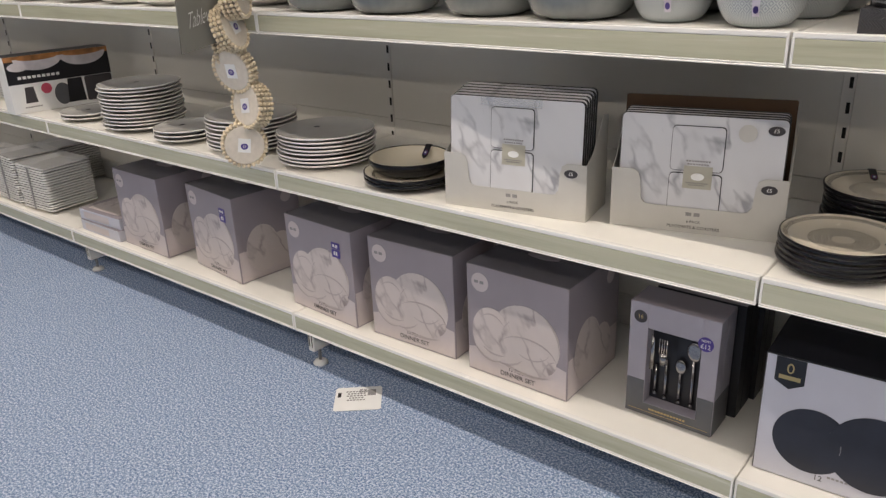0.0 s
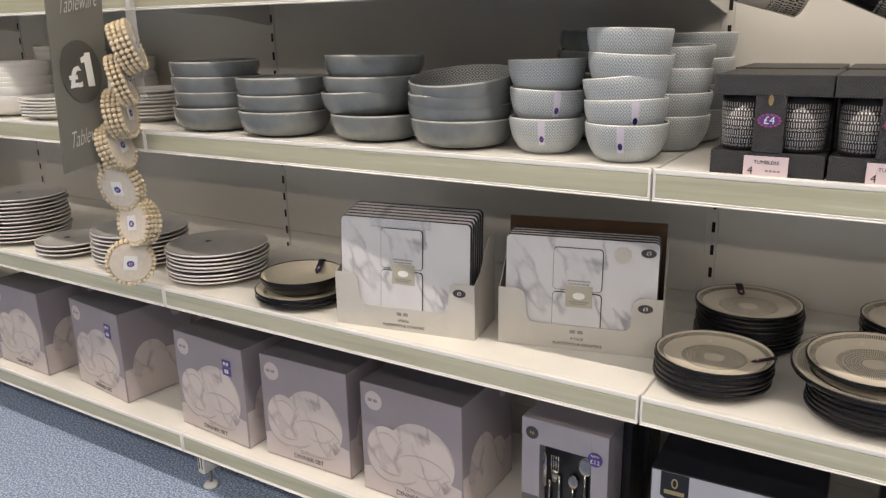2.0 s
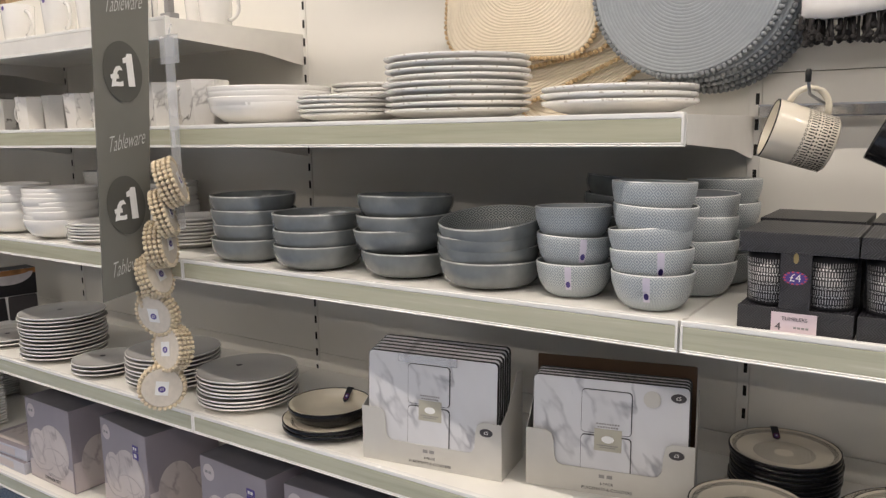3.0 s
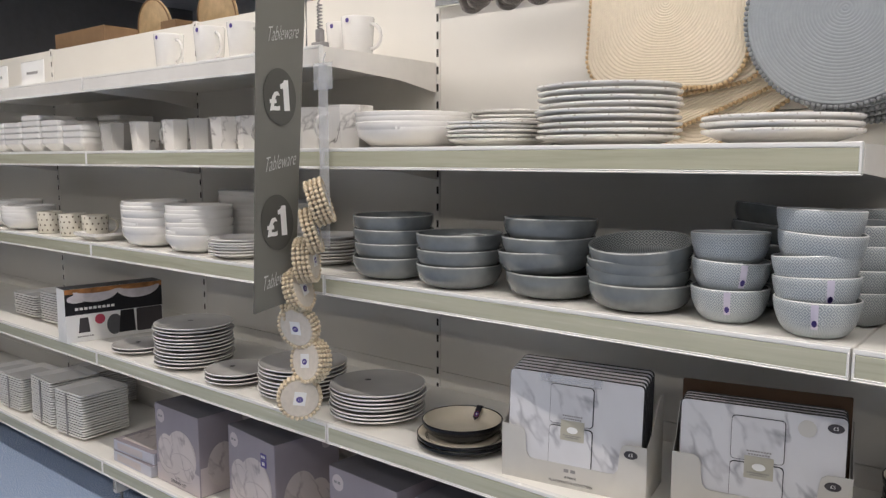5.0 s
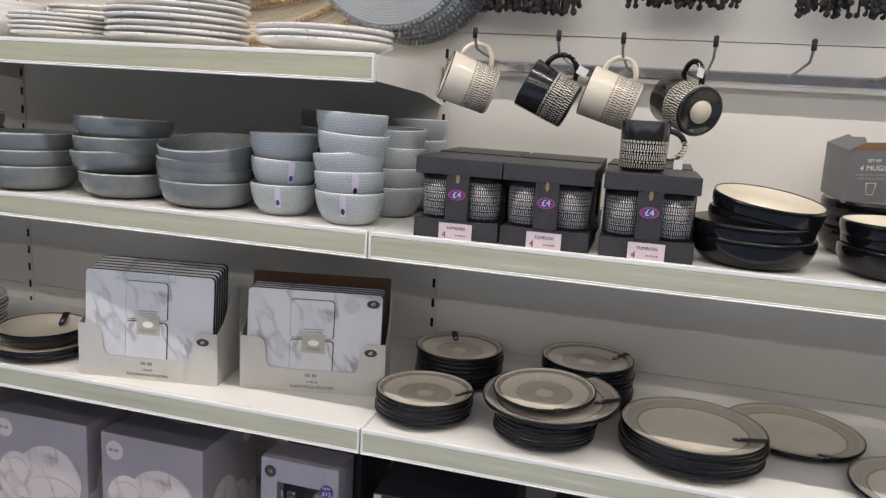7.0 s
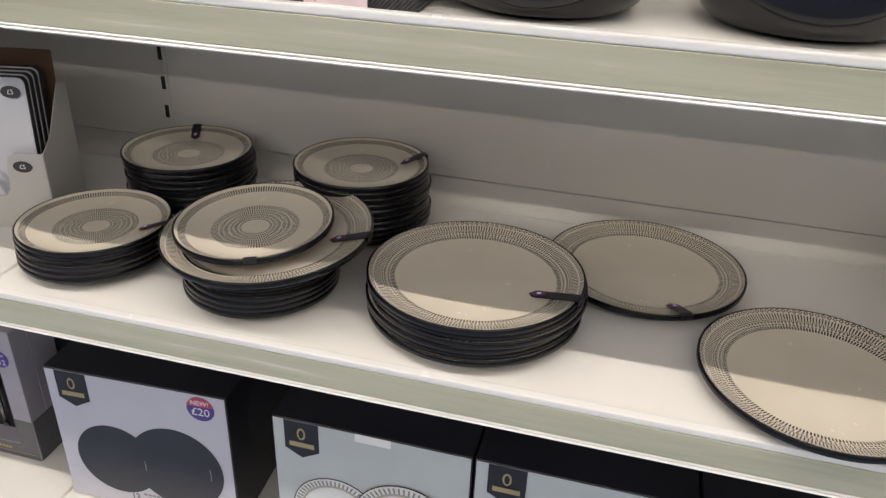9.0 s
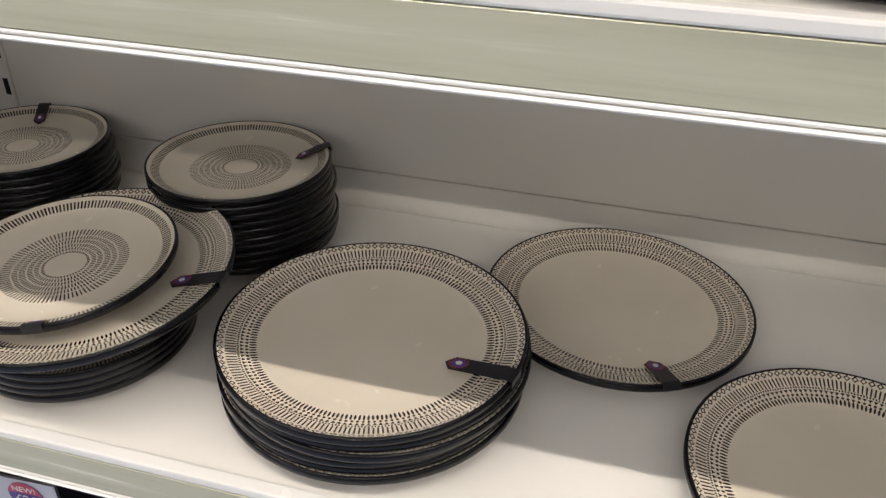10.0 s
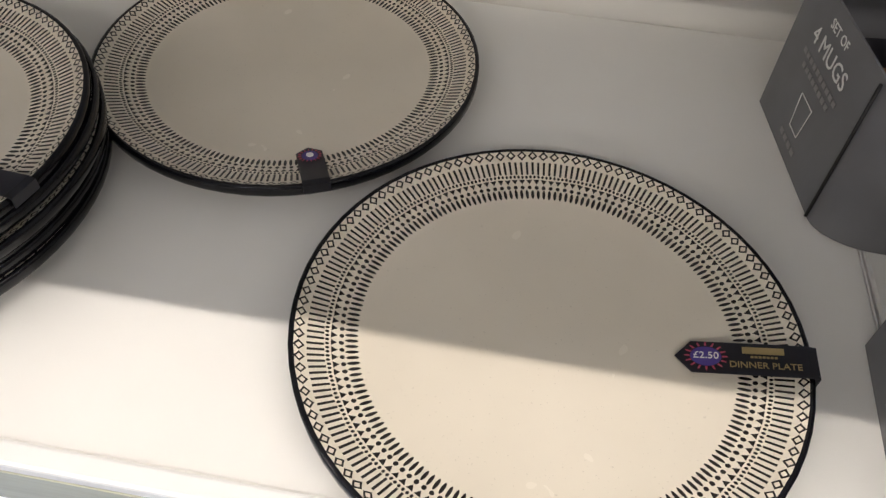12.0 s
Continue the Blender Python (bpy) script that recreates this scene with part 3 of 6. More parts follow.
def carton(name, label, category, w, d, h, m, side, top=None, group="", bevel=0.0015):
    """A closed printed card box; its front lies in the plane y = 0 and faces -y."""
    t = thing(name, label, category, m, group)
    part("body", cuboid(-w / 2, w / 2, 0, d, 0, h - 0.0006, bevel), side, t)
    part("lid", cuboid(-w / 2 + 0.0008, w / 2 - 0.0008, 0.0008, d - 0.0008, h - 0.0005, h + 0.0005), top or side, t)
    flap = bmesh.new()
    cuboid(-w / 2 + 0.003, w / 2 - 0.003, d * 0.5 - 0.0005, d * 0.5 + 0.0005, h + 0.0003, h + 0.0009, bm=flap)
    part("lid_seam", flap, INK, t)
    return t


# ---- shelf feet and loose tag on the carpet ----
L0, L1, L2, L3, L4 = (LEVELS[k] for k in ("base", "low", "mid", "high", "top"))
for k in range(-4, 4):
    foot = thing("base_stand", "cream steel shelf leg with a clear levelling foot", "stand", pose(k * BAY + 0.03, -0.43, 0), "base stands")
    part("leg", cuboid(-0.012, 0.012, 0, 0.42, 0.045, 0.117, 0.002), STEEL, foot)
    for s in (-0.005, 0.005):
        part("slot", cuboid(s - 0.0015, s + 0.0015, -0.0008, 0.001, 0.06, 0.10), DARK, foot)
    part("screw", lathe([(0, 0.012), (0.005, 0.012), (0.005, 0.046), (0, 0.046)], 12), WIRE, foot, m=pose(0.008, 0.022, 0))
    part("levelling_foot", lathe([(0, 0), (0.021, 0), (0.022, 0.004), (0.016, 0.011), (0.006, 0.013), (0, 0.013)], 24), RIDGE, foot, m=pose(0.008, 0.022, 0))

tag = thing("swing_tag", "white cardboard hang tag lying on the carpet", "tag", pose(-0.962, -0.482, 0.0012, 0, 0, 40))
card = flat(rect(-0.062, -0.055, 0.062, 0.055, 0.008), 0.0008)
part("card", card, PAPER, tag, m=pose(0, 0, 0, -90))
lay = pose(0, 0, 0.001, -90)
decal("hang_hole", rect(-0.055, 0.008, -0.046, 0.030), DARK, tag, 0, "", lay, 0.0003)
bars(tag, INK_GREY, -0.004, 0.03, [0.06, 0.05, 0.055, 0.04, 0.05], 0.005, 0, lay)
decal("barcode", rect(0.024, 0.012, 0.046, 0.040), INK_GREY, tag, 0, "", lay, 0.0003)
lettering("55", 0.022, INK, tag, 0.012, 0.034, 0, lay @ pose(0, 0, 0))

# ---- printed dinner plates and side plates on the low shelf ----
P = "black-rimmed cream plate with a printed border"
Q = "small black-rimmed cream side plate with a printed centre"
g = "printed dinner plates"
top = pile("dinner_plate", DINNER, "black-rimmed cream dinner plate in a stack on the shelf", "plate", g, 0.624, -0.303, L1, 6, 0.0084, 0.004, 0.5)
top.rotation_euler = (0, 0, 0)
band_label(top, 0.1325, 0.0208, -14, 0.062, 0.0165)
one = single("dinner_plate", DINNER, "single black-rimmed cream dinner plate lying by the back panel", "plate", pose(0.829, -0.1390, L1 + 0.0005), g)
band_label(one, 0.1325, 0.0208, -66, 0.046, 0.0165)
one = single("dinner_plate", DINNER, "single black-rimmed cream dinner plate with a diamond border", "plate", pose(1.031, -0.337, L1 + 0.0005), g)
band_label(one, 0.1325, 0.0208, 0, 0.066, 0.019, words=True)
g = "printed side plates"
for x, y, n, turn in ((0.090, -0.328, 5, 8), (0.106, -0.1045, 8, 112), (0.402, -0.1110, 10, 34)):
    top = pile("side_plate", SIDE, Q, "plate", g, x, y, L1, n, 0.0093, 0.003, 0.5)
    top.rotation_euler = (0, 0, 0)
    band_label(top, 0.101, 0.0195, turn, 0.040, 0.014)
pile("side_plate", SIDE, Q, "plate", g, 0.343, -0.328, L1, 7, 0.0085, 0.003, 0.4)
big = single("dinner_plate", DINNER, "black-rimmed cream dinner plate resting on side plates", "plate", pose(0.350, -0.320, L1 + 0.0645, 3.0, -2, 0), "printed dinner plates")
band_label(big, 0.1325, 0.0208, 3, 0.052, 0.0165)
small = single("side_plate", SIDE, "side plate lying askew on a dinner plate", "plate", pose(0.337, -0.330, L1 + 0.0800, 3.6, -1.5, 0), g)
band_label(small, 0.101, 0.0195, -66, 0.024, 0.016)
under = plate_mesh("under_plate", 0.114, 0.022, 0.066, (BLACK_GLAZE, SIDE_PRINT, BLACK_GLAZE), 0, 1, 0.003)
for i in range(2):
    single("side_plate", under, "black-rimmed plate under a black bowl", "plate", pose(-0.858, -0.338, L1 + 0.0005 + 0.0105 * i), "printed side plates")
cup = single("pasta_bowl", bowl_mesh("wide_bowl", 0.100, 0.040, 0.06, (BLACK_GLAZE, CREAM_GLAZE, BLACK_GLAZE), 0.004, 0.88), "black bowl with a cream inside on two plates", "bowl", pose(-0.872, -0.325, L1 + 0.021))
band_label(cup, 0.100, 0.040, 100, 0.034, 0.016)

# ---- pale grey plates on the low shelf ----
g = "pale grey plates"
sticker = mesh_of("sticker", lathe([(0, 0.0004), (0.0085, 0.0004), (0.0085, 0), (0, 0)], 20))
sticker.materials.append(INK)
for x, y, n, me, p in ((-2.333, -0.345, 2, GREY_SIDE, 0.0125), (-2.030, -0.318, 12, GREY_PLATE, 0.0115), (-1.742, -0.352, 3, GREY_SIDE, 0.0125), (-1.485, -0.308, 8, GREY_PLATE, 0.0112), (-1.178, -0.306, 8, GREY_PLATE, 0.0100)):
    top = pile("grey_plate" if me is GREY_PLATE else "grey_side_plate", me, "pale grey stoneware plate with a white edge", "plate", g, x, y, L1, n, p, 0.003, 0.4)
    top.rotation_euler = (0, 0, radians(140))
    part("sticker", sticker, INK, top, "dark round sticker", pose(0.065 if me is GREY_PLATE else 0.05, 0.02, 0.0085))

# ---- slate bowls, embossed bowls on the middle shelf ----
S = "slate grey glazed stoneware bowl in a stack"
g = "slate grey bowls"
pile("slate_bowl", SLATE_BOWL, S, "bowl", g, -1.086, -0.338, L2, 4, 0.0345, 0.003, 0.5)
pile("slate_bowl", SLATE_BOWL, S, "bowl", g, -0.866, -0.346, L2, 3, 0.0355, 0.003, 0.5)
for i, (dx, dz, ry) in enumerate(((0.012, 0, 0), (-0.006, 0.0480, -3.2), (0.0, 0.0760, -0.5), (0.004, 0.1150, 2.0))):
    single("slate_bowl", SLATE_BOWL, S, "bowl", pose(-0.636 + dx, -0.323, L2 + dz + 0.0006, 0, ry, 30 * i), g)
for i, (dx, dz, rx, ry) in enumerate(((0.004, 0, 0, 0), (-0.003, 0.030, 0, 1.5), (0.003, 0.055, -1.5, -4.5), (0.006, 0.080, -4.5, -7.0))):
    single("slate_bowl", PATTERN_BOWL, "slate grey stoneware bowl with a patterned inside, tilted in its stack", "bowl", pose(-0.417 + dx, -0.334, L2 + dz + 0.0006, rx, ry, 40 * i), g)
for i in range(5):
    single("slate_bowl", SLATE_BOWL, "slate grey bowl in a leaning stack at the back panel", "bowl", pose(-0.215 + 0.004 * i, -0.125, L2 + 0.0006 + 0.036 * i, -2 - i, 2 + i, 0), g)
E_ = "pale blue-grey bowl with an embossed pattern"
g = "embossed bowls"
price = bmesh.new()
ring = [price.verts.new((0.0628 + 0.0075 * (0.030 + 0.0060 * math.sin(q) - 0.020) / 0.020, 0.0040 * math.cos(q), 0.030 + 0.0060 * math.sin(q))) for q in (2 * math.pi * k / 20 for k in range(20))]
price.faces.new(ring)
bmesh.ops.solidify(price, geom=price.faces[:], thickness=0.0006)
STICKER_LILAC = plain("pale_lilac_paper", (0.60, 0.56, 0.66), 0.4)
strip_bm = bmesh.new()
rows_ = [[strip_bm.verts.new((q * math.cos(v) + 0.0006, q * math.sin(v), z)) for v in (-0.085, 0.0, 0.085)] for q, z in ((0.0600, 0.0195), (0.0646, 0.030), (0.0675, 0.0397), (0.0693, 0.050), (0.0702, 0.0622))]
for r0, r1 in zip(rows_, rows_[1:]):
    for j in range(2):
        strip_bm.faces.new((r0[j], r0[j + 1], r1[j + 1], r1[j]))
sticker_strip = mesh_of("sticker_strip", strip_bm)
sticker_strip.materials.append(STICKER_LILAC)
sticker_oval = mesh_of("price_sticker", price)
sticker_oval.materials.append(PURPLE)
for x, y, n, p in ((-0.231, -0.342, 3, 0.050), (-0.073, -0.371, 5, 0.0375), (-0.042, -0.222, 4, 0.040), (-0.030, -0.085, 4, 0.046)):
    for i in range(n):
        tiltx = 0 if i == 0 else rng.uniform(-2.2, 2.2)
        turn = -62 + rng.uniform(-8, 8)
        lean = (0, -2.5, -5.5, 3.0, 1.0)[i] if n == 5 else (0 if i == 0 else rng.uniform(-2.5, 2.5))
        b = single("embossed_bowl", BLUE_BOWL, E_, "bowl", pose(x + (rng.uniform(-0.003, 0.003) if i else 0), y, L2 + i * p + 0.0006, tiltx, lean, 0) @ pose(0, 0, 0, 0, 0, turn), g)
        if y < -0.3 and i in (0, 1):
            part("sticker_strip", sticker_strip, STICKER_LILAC, b, "pale lilac paper strip over the wall", pose(0, 0, 0, 0, 0, 8 if i else -12))
            part("price_sticker", sticker_oval, PURPLE, b, "purple oval price sticker", pose(0, 0, 0, 0, 0, 8 if i else -12))

# ---- white bowls and plates on the middle shelf ----
g = "white bowls"
W_ = "white glazed bowl in a stack"
for x, y, n, p in ((-2.20, -0.345, 8, 0.0138), (-1.935, -0.343, 8, 0.0132), (-1.720, -0.135, 8, 0.0145), (-1.96, -0.125, 10, 0.0145), (-2.26, -0.13, 6, 0.0145)):
    pile("white_bowl", WHITE_BOWL, W_, "bowl", g, x, y, L2, n, p, 0.003, 0.8)
pile("white_side_plate", WHITE_SIDE, "white glazed side plate in a stack", "plate", "white side plates", -1.712, -0.348, L2, 6, 0.0085)
pile("white_side_plate", WHITE_SIDE, "white glazed side plate in a stack", "plate", "white side plates", -1.405, -0.270, L2, 8, 0.0092)
for x, y, n in ((-3.20, -0.34, 4), (-3.42, -0.30, 5)):
    pile("white_bowl", WHITE_BOWL, W_, "bowl", g, x, y, L2, n, 0.014)

# ---- black bowls on the middle shelf ----
g = "black bowls"
K = "glossy black bowl with a cream inside"
SMALL_BLACK = round_bowl("black_bowl", 0.0935, 0.050, 0.060, (BLACK_GLAZE, CREAM_GLAZE, BLACK_GLAZE))
for x, y, spots2 in ((0.679, -0.350, ((0, 0, 0, 0), (-0.004, 0.0240, 0, 0), (0.012, 0.0475, 0.5, 1.5), (0.012, 0.069, -4, 8))), (0.919, -0.340, ((0, 0, 0, 0), (0.004, 0.0245, 1, 1), (0.0, 0.0420, -0.5, 0))),
                     (0.925, -0.118, ((0, 0, 0, 0), (0.005, 0.0280, 0, 1), (0, 0.056, 0, 0))), (1.150, -0.335, ((0, 0, 0, 0), (0, 0.028, 0, 0), (0, 0.056, 0, 0)))):
    for dx, dz, rx, ry in spots2:
        single("black_bowl", SMALL_BLACK if len(spots2) == 4 and dz > 0.04 else BLACK_BOWL, K, "bowl", pose(x + dx, y, L2 + dz + 0.0006, rx, ry, rng.uniform(0, 360)), g)

# ---- white plates and bowls on the high shelf ----
g = "white plates on the high shelf"
pile("pasta_bowl", PASTA_BOWL, "wide white pasta bowl in a stack", "bowl", g, -1.050, -0.296, L3, 4, 0.0125)
SIDE_W = plate_mesh("white_salad_plate", 0.112, 0.020, 0.066, (WHITE_GLAZE, WHITE_GLAZE, SPECKLED), 0, 1, 0.002, True)
pile("white_salad_plate", SIDE_W, "white salad plate in a stack", "plate", g, -0.782, -0.320, L3, 5, 0.0095)
pile("white_salad_plate", SIDE_W, "white salad plate in a stack", "plate", g, -0.862, -0.118, L3, 8, 0.0105)
pile("white_plate", WHITE_PLATE, "white dinner plate with a speckled rim in a stack", "plate", g, -0.513, -0.296, L3, 9, 0.0128, 0.004, 0.5)
WHITE_COUPE = plate_mesh("white_coupe", 0.137, 0.027, 0.078, (WHITE_GLAZE, WHITE_GLAZE, SPECKLED), 0, 1, 0.002, True)
pile("white_plate", WHITE_COUPE, "white coupe plate in a low stack", "plate", g, -0.166, -0.305, L3, 3, 0.012)


def square_plate(w, h, name):
    bm = bmesh.new()
    loops = []
    for s, z, r in ((0.62, 0, 0.006), (0.86, h * 0.42, 0.011), (0.97, h * 0.60, 0.012), (1.0, h * 0.68, 0.013), (1.0, h, 0.013), (0.97, h, 0.012), (0.74, h * 0.35, 0.01)):
        loops.append([bm.verts.new((u, v, z)) for u, v in rect(-w / 2 * s, -w / 2 * s, w / 2 * s, w / 2 * s, r)])
    for a, b in zip(loops, loops[1:]):
        for k in range(len(a)):
            bm.faces.new((a[k], a[(k + 1) % len(a)], b[(k + 1) % len(b)], b[k]))
    bm.faces.new(loops[0][::-1])
    bm.faces.new(loops[-1])
    bmesh.ops.recalc_face_normals(bm, faces=bm.faces[:])
    me = mesh_of(name, bm)
    me.materials.append(WHITE_GLAZE)
    return me


SQUARE = square_plate(0.205, 0.019, "square_plate")
SQUARE_BOWL = square_plate(0.155, 0.05, "square_bowl")
for x, y, n, turn in ((-2.775, -0.318, 17, 3), (-3.005, -0.318, 18, -2), (-3.320, -0.318, 14, 2), (-3.54, -0.318, 12, 0), (-3.1, -0.10, 16, 0)):
    for i in range(n):
        single("square_plate", SQUARE, "white square plate in a stack", "plate", pose(x + rng.uniform(-0.003, 0.003), y, L0 + 0.0006 + i * 0.0105, 0, 0, turn + rng.uniform(-1.5, 1.5)), "white square plates")
    part("paper_band", cuboid(-0.006, 0.006, -0.1045, -0.103, 0.012, 0.0105 * n + 0.006), INK_GREY, thing("paper_band_wrap", "grey paper band round stacked square plates", "label", pose(x + 0.0, y - 0.002, L0)))
for x, y, n in ((-3.02, -0.25, 12), (-3.28, -0.25, 9)):
    for i in range(n):
        single("square_plate", SQUARE, "white square plate in a stack", "plate", pose(x, y, L1 + 0.0006 + i * 0.0105, 0, 0, rng.uniform(-2, 2)), "white square plates")
for x, y, n in ((-2.59, -0.355, 3), (-2.76, -0.355, 4), (-2.93, -0.355, 5), (-3.10, -0.355, 4), (-3.27, -0.355, 4), (-2.68, -0.17, 5), (-2.95, -0.17, 5)):
    for i in range(n):
        single("square_bowl", SQUARE_BOWL, "white square bowl in a stack", "bowl", pose(x, y, L3 + 0.0006 + i * 0.023, 0, 0, rng.uniform(-2, 2)), "white square bowls")


# ---- mugs ----
def mug(name, label, r, h, body, m, inside=None, handle=None, taper=0.94, group="", seg=40, turn=0):
    t = thing(name, label, "mug", m, group)
    prof = [(0, 0.003), (r * taper * 0.86, 0.003), (r * taper * 0.9, 0), (r * taper, 0.004), (r * (taper + 1) / 2, h * 0.5), (r, h - 0.002), (r - 0.001, h), (r - 0.0035, h - 0.001), (r * taper - 0.004, 0.012), (0, 0.008)]
    me = mesh_of("cup", lathe(prof, seg, [0] * 5 + [2] * 2 + [1] * 2))
    me.materials.append(body)
    me.materials.append(inside or body)
    me.materials.append(BLACK_GLAZE if body is CREAM_MUG else body)
    if seg < 12:
        for f in me.polygons:
            f.use_smooth = False
    part("cup", me, body, t)
    pts = [(r * 0.97 + 0.032 * math.sin(a), 0, h * 0.52 + h * 0.30 * math.cos(a)) for a in (math.pi * i / 12 for i in range(13))]
    pts[0], pts[-1] = (r * 0.94, 0, pts[0][2] + 0.001), (r * 0.93, 0, pts[-1][2] - 0.001)
    if group == "printed mugs" and body is BLACK_MUG:
        part("base_disc", lathe([(0, 0.0026), (0.021, 0.0026), (0.021, 0.0004), (0, 0.0004)], 24), CREAM_GLAZE, t, "bare pale base disc")
    part("handle", tube(pts, 0.0052, 10), handle or body, t, m=pose(0, 0, 0, 0, 0, turn))
    if group == "printed mugs" and body is BLACK_MUG:
        swing = pose(0, 0, 0, 0, 0, turn)
        part("tag_string", tube([(r + 0.030, -0.004, h * 0.42), (r + 0.031, -0.009, h * 0.30), (r + 0.024, -0.010, h * 0.22)], 0.0007, 5), PAPER, t, "thin white string", swing)
        part("price_tag", cuboid(r + 0.010, r + 0.026, -0.0112, -0.0104, h * 0.06, h * 0.26, 0.0003), PAPER, t, "small white price tag", swing)
    return t


def mug_print(name, base, ink):
    n = Nodes(name)
    x, y, z = n.xyz()
    t = n.op("MULTIPLY", n.op("ADD", n.op("ARCTAN2", y, x), math.pi), 1 / (2 * math.pi))
    ink_f = 0.0
    for count, mid, half, shape, fill in ((40, 0.0505, 0.0030, "diamond", 1), (62, 0.0420, 0.0044, "bar", 0.40), (48, 0.0345, 0.0020, "triangle", 0.85), (48, 0.0300, 0.0014, "dot", 0.5), (62, 0.0235, 0.0040, "bar", 0.40), (40, 0.0165, 0.0018, "dot", 0.6), (62, 0.0095, 0.0040, "bar", 0.40)):
        ink_f = n.op("MAXIMUM", ink_f, ring_marks(n, z, t, count, mid, half, shape, fill))
    return n.done(n.mix(ink_f, base, ink), 0.18, Coat_Weight=0.3)


CREAM_MUG = mug_print("cream_mug_print", (0.70, 0.64, 0.53), (0.03, 0.026, 0.022))
BLACK_MUG = mug_print("black_mug_print", (0.013, 0.013, 0.015), (0.72, 0.68, 0.58))
mug("mug", "black printed mug standing on a tumbler box", 0.0425, 0.086, BLACK_MUG, pose(0.478, -0.375, L2 + 0.1495), group="printed mugs", turn=20)
for x, y in ((-2.02, -0.375), (-1.80, -0.375), (-1.655, -0.36), (-1.49, -0.33), (-1.335, -0.21), (-1.44, -0.17)):
    cup_ = mug("white_mug", "tall white glazed mug on the top shelf", 0.047, 0.112, WHITE_GLAZE, pose(x, y, L4 + 0.0005), group="white mugs", turn=rng.uniform(-15, 15), taper=0.84)
    decal("sticker", oval(0.006, 0.099, 0.0065), PURPLE, cup_, -0.0470, "small dark price sticker")
# Every third mug is plain grey, standing in for facets in shade.
for i, x in enumerate((-2.42, -2.23, -2.02, -1.88, -1.755, -1.635, -1.50, -1.365, -1.228)):
    mug("marble_mug", "faceted mug with grey marble veins", 0.066 if i > 6 else 0.056, 0.112 if i > 6 else 0.100, MARBLE_MUG if i % 3 else GREY_GLAZE, pose(x, -0.352 + 0.01 * (i % 2), L3 + 0.0005, 0, 0, 20 * i), group="marble mugs", seg=8, turn=150 if i == 2 else 95, taper=0.88)


def dotted():
    n = Nodes("cream_dotted_glaze")
    x, y, z = n.xyz()
    t = n.op("MULTIPLY", n.op("ADD", n.op("ARCTAN2", y, x), math.pi), 1 / (2 * math.pi))
    f = 0.0
    for k in range(4):
        f = n.op("MAXIMUM", f, ring_marks(n, z, n.op("ADD", t, 0.03 * (k % 2)), 14, 0.014 + 0.021 * k, 0.004, "dot", 0.3))
    return n.done(n.mix(f, (0.72, 0.68, 0.58), (0.16, 0.13, 0.10)), 0.25)


DOTTED = dotted()
for x in (-2.95, -2.76, -2.62):
    mug("dotted_mug", "cream mug with small brown dots", 0.048, 0.088, DOTTED, pose(x, -0.365 + 0.02 * (x > -2.7), L2 + 0.0005), group="dotted mugs", turn=60)
single("soap_dish", square_plate(0.17, 0.03, "dish"), "cream rectangular dish on the shelf", "dish", pose(-2.53, -0.352, L2 + 0.0005))


# ---- dinner set boxes on the base shelf ----
def petals(parent, m, s=1.0):
    """The crockery photo printed on a face: plates, bowls and a mug in marble white."""
    shapes = ((0.026, 0.120, 0.088, 0.084), (-0.064, 0.108, 0.054, 0.068), (0.030, 0.082, 0.076, 0.046))
    for i, (u, v, a, b) in enumerate(shapes):
        decal("crockery_photo", oval(u * s, v, a * s, b), BOX_MARBLE, parent, -0.0004 - 0.0004 * i, "", m)
    strokes = ((-0.064, 0.108, 0.055, 0.069, -2.7, -1.1, 0.004), (-0.030, 0.090, 0.055, 0.048, -1.9, -0.5, 0.005), (0.112, 0.052, 0.040, 0.040, 1.75, 3.2, 0.004), (0.026, 0.120, 0.087, 0.083, 0.0, 0.9, 0.002), (0.026, 0.120, 0.060, 0.050, 2.3, 2.9, 0.002), (0.030, 0.082, 0.076, 0.046, 0.2, 2.6, 0.003), (0.040, 0.118, 0.052, 0.044, -2.2, -0.4, 0.003), (-0.064, 0.112, 0.040, 0.050, 0.6, 2.4, 0.003), (-0.052, 0.080, 0.036, 0.022, 3.4, 5.6, 0.004), (0.030, 0.060, 0.070, 0.030, -2.6, -0.6, 0.006))
    for u, v, a, b, a0, a1, wide in strokes:
        outer = oval(u * s, v, a * s, b, 16, a0, a1)
        inner = [(p - (p - u * s) / a * (wide * math.sin(math.pi * min(q, 15) / 15) + 0.0004), w - (w - v) / b * (wide * math.sin(math.pi * min(q, 15) / 15) + 0.0004)) for q, (p, w) in enumerate(outer)]
        rim = bmesh.new()
        flat(outer + inner[::-1], 0.0003, rim)
        part("photo_shadow", rim, PHOTO_SHADE, parent, m=m @ pose(0, -0.0021, 0))


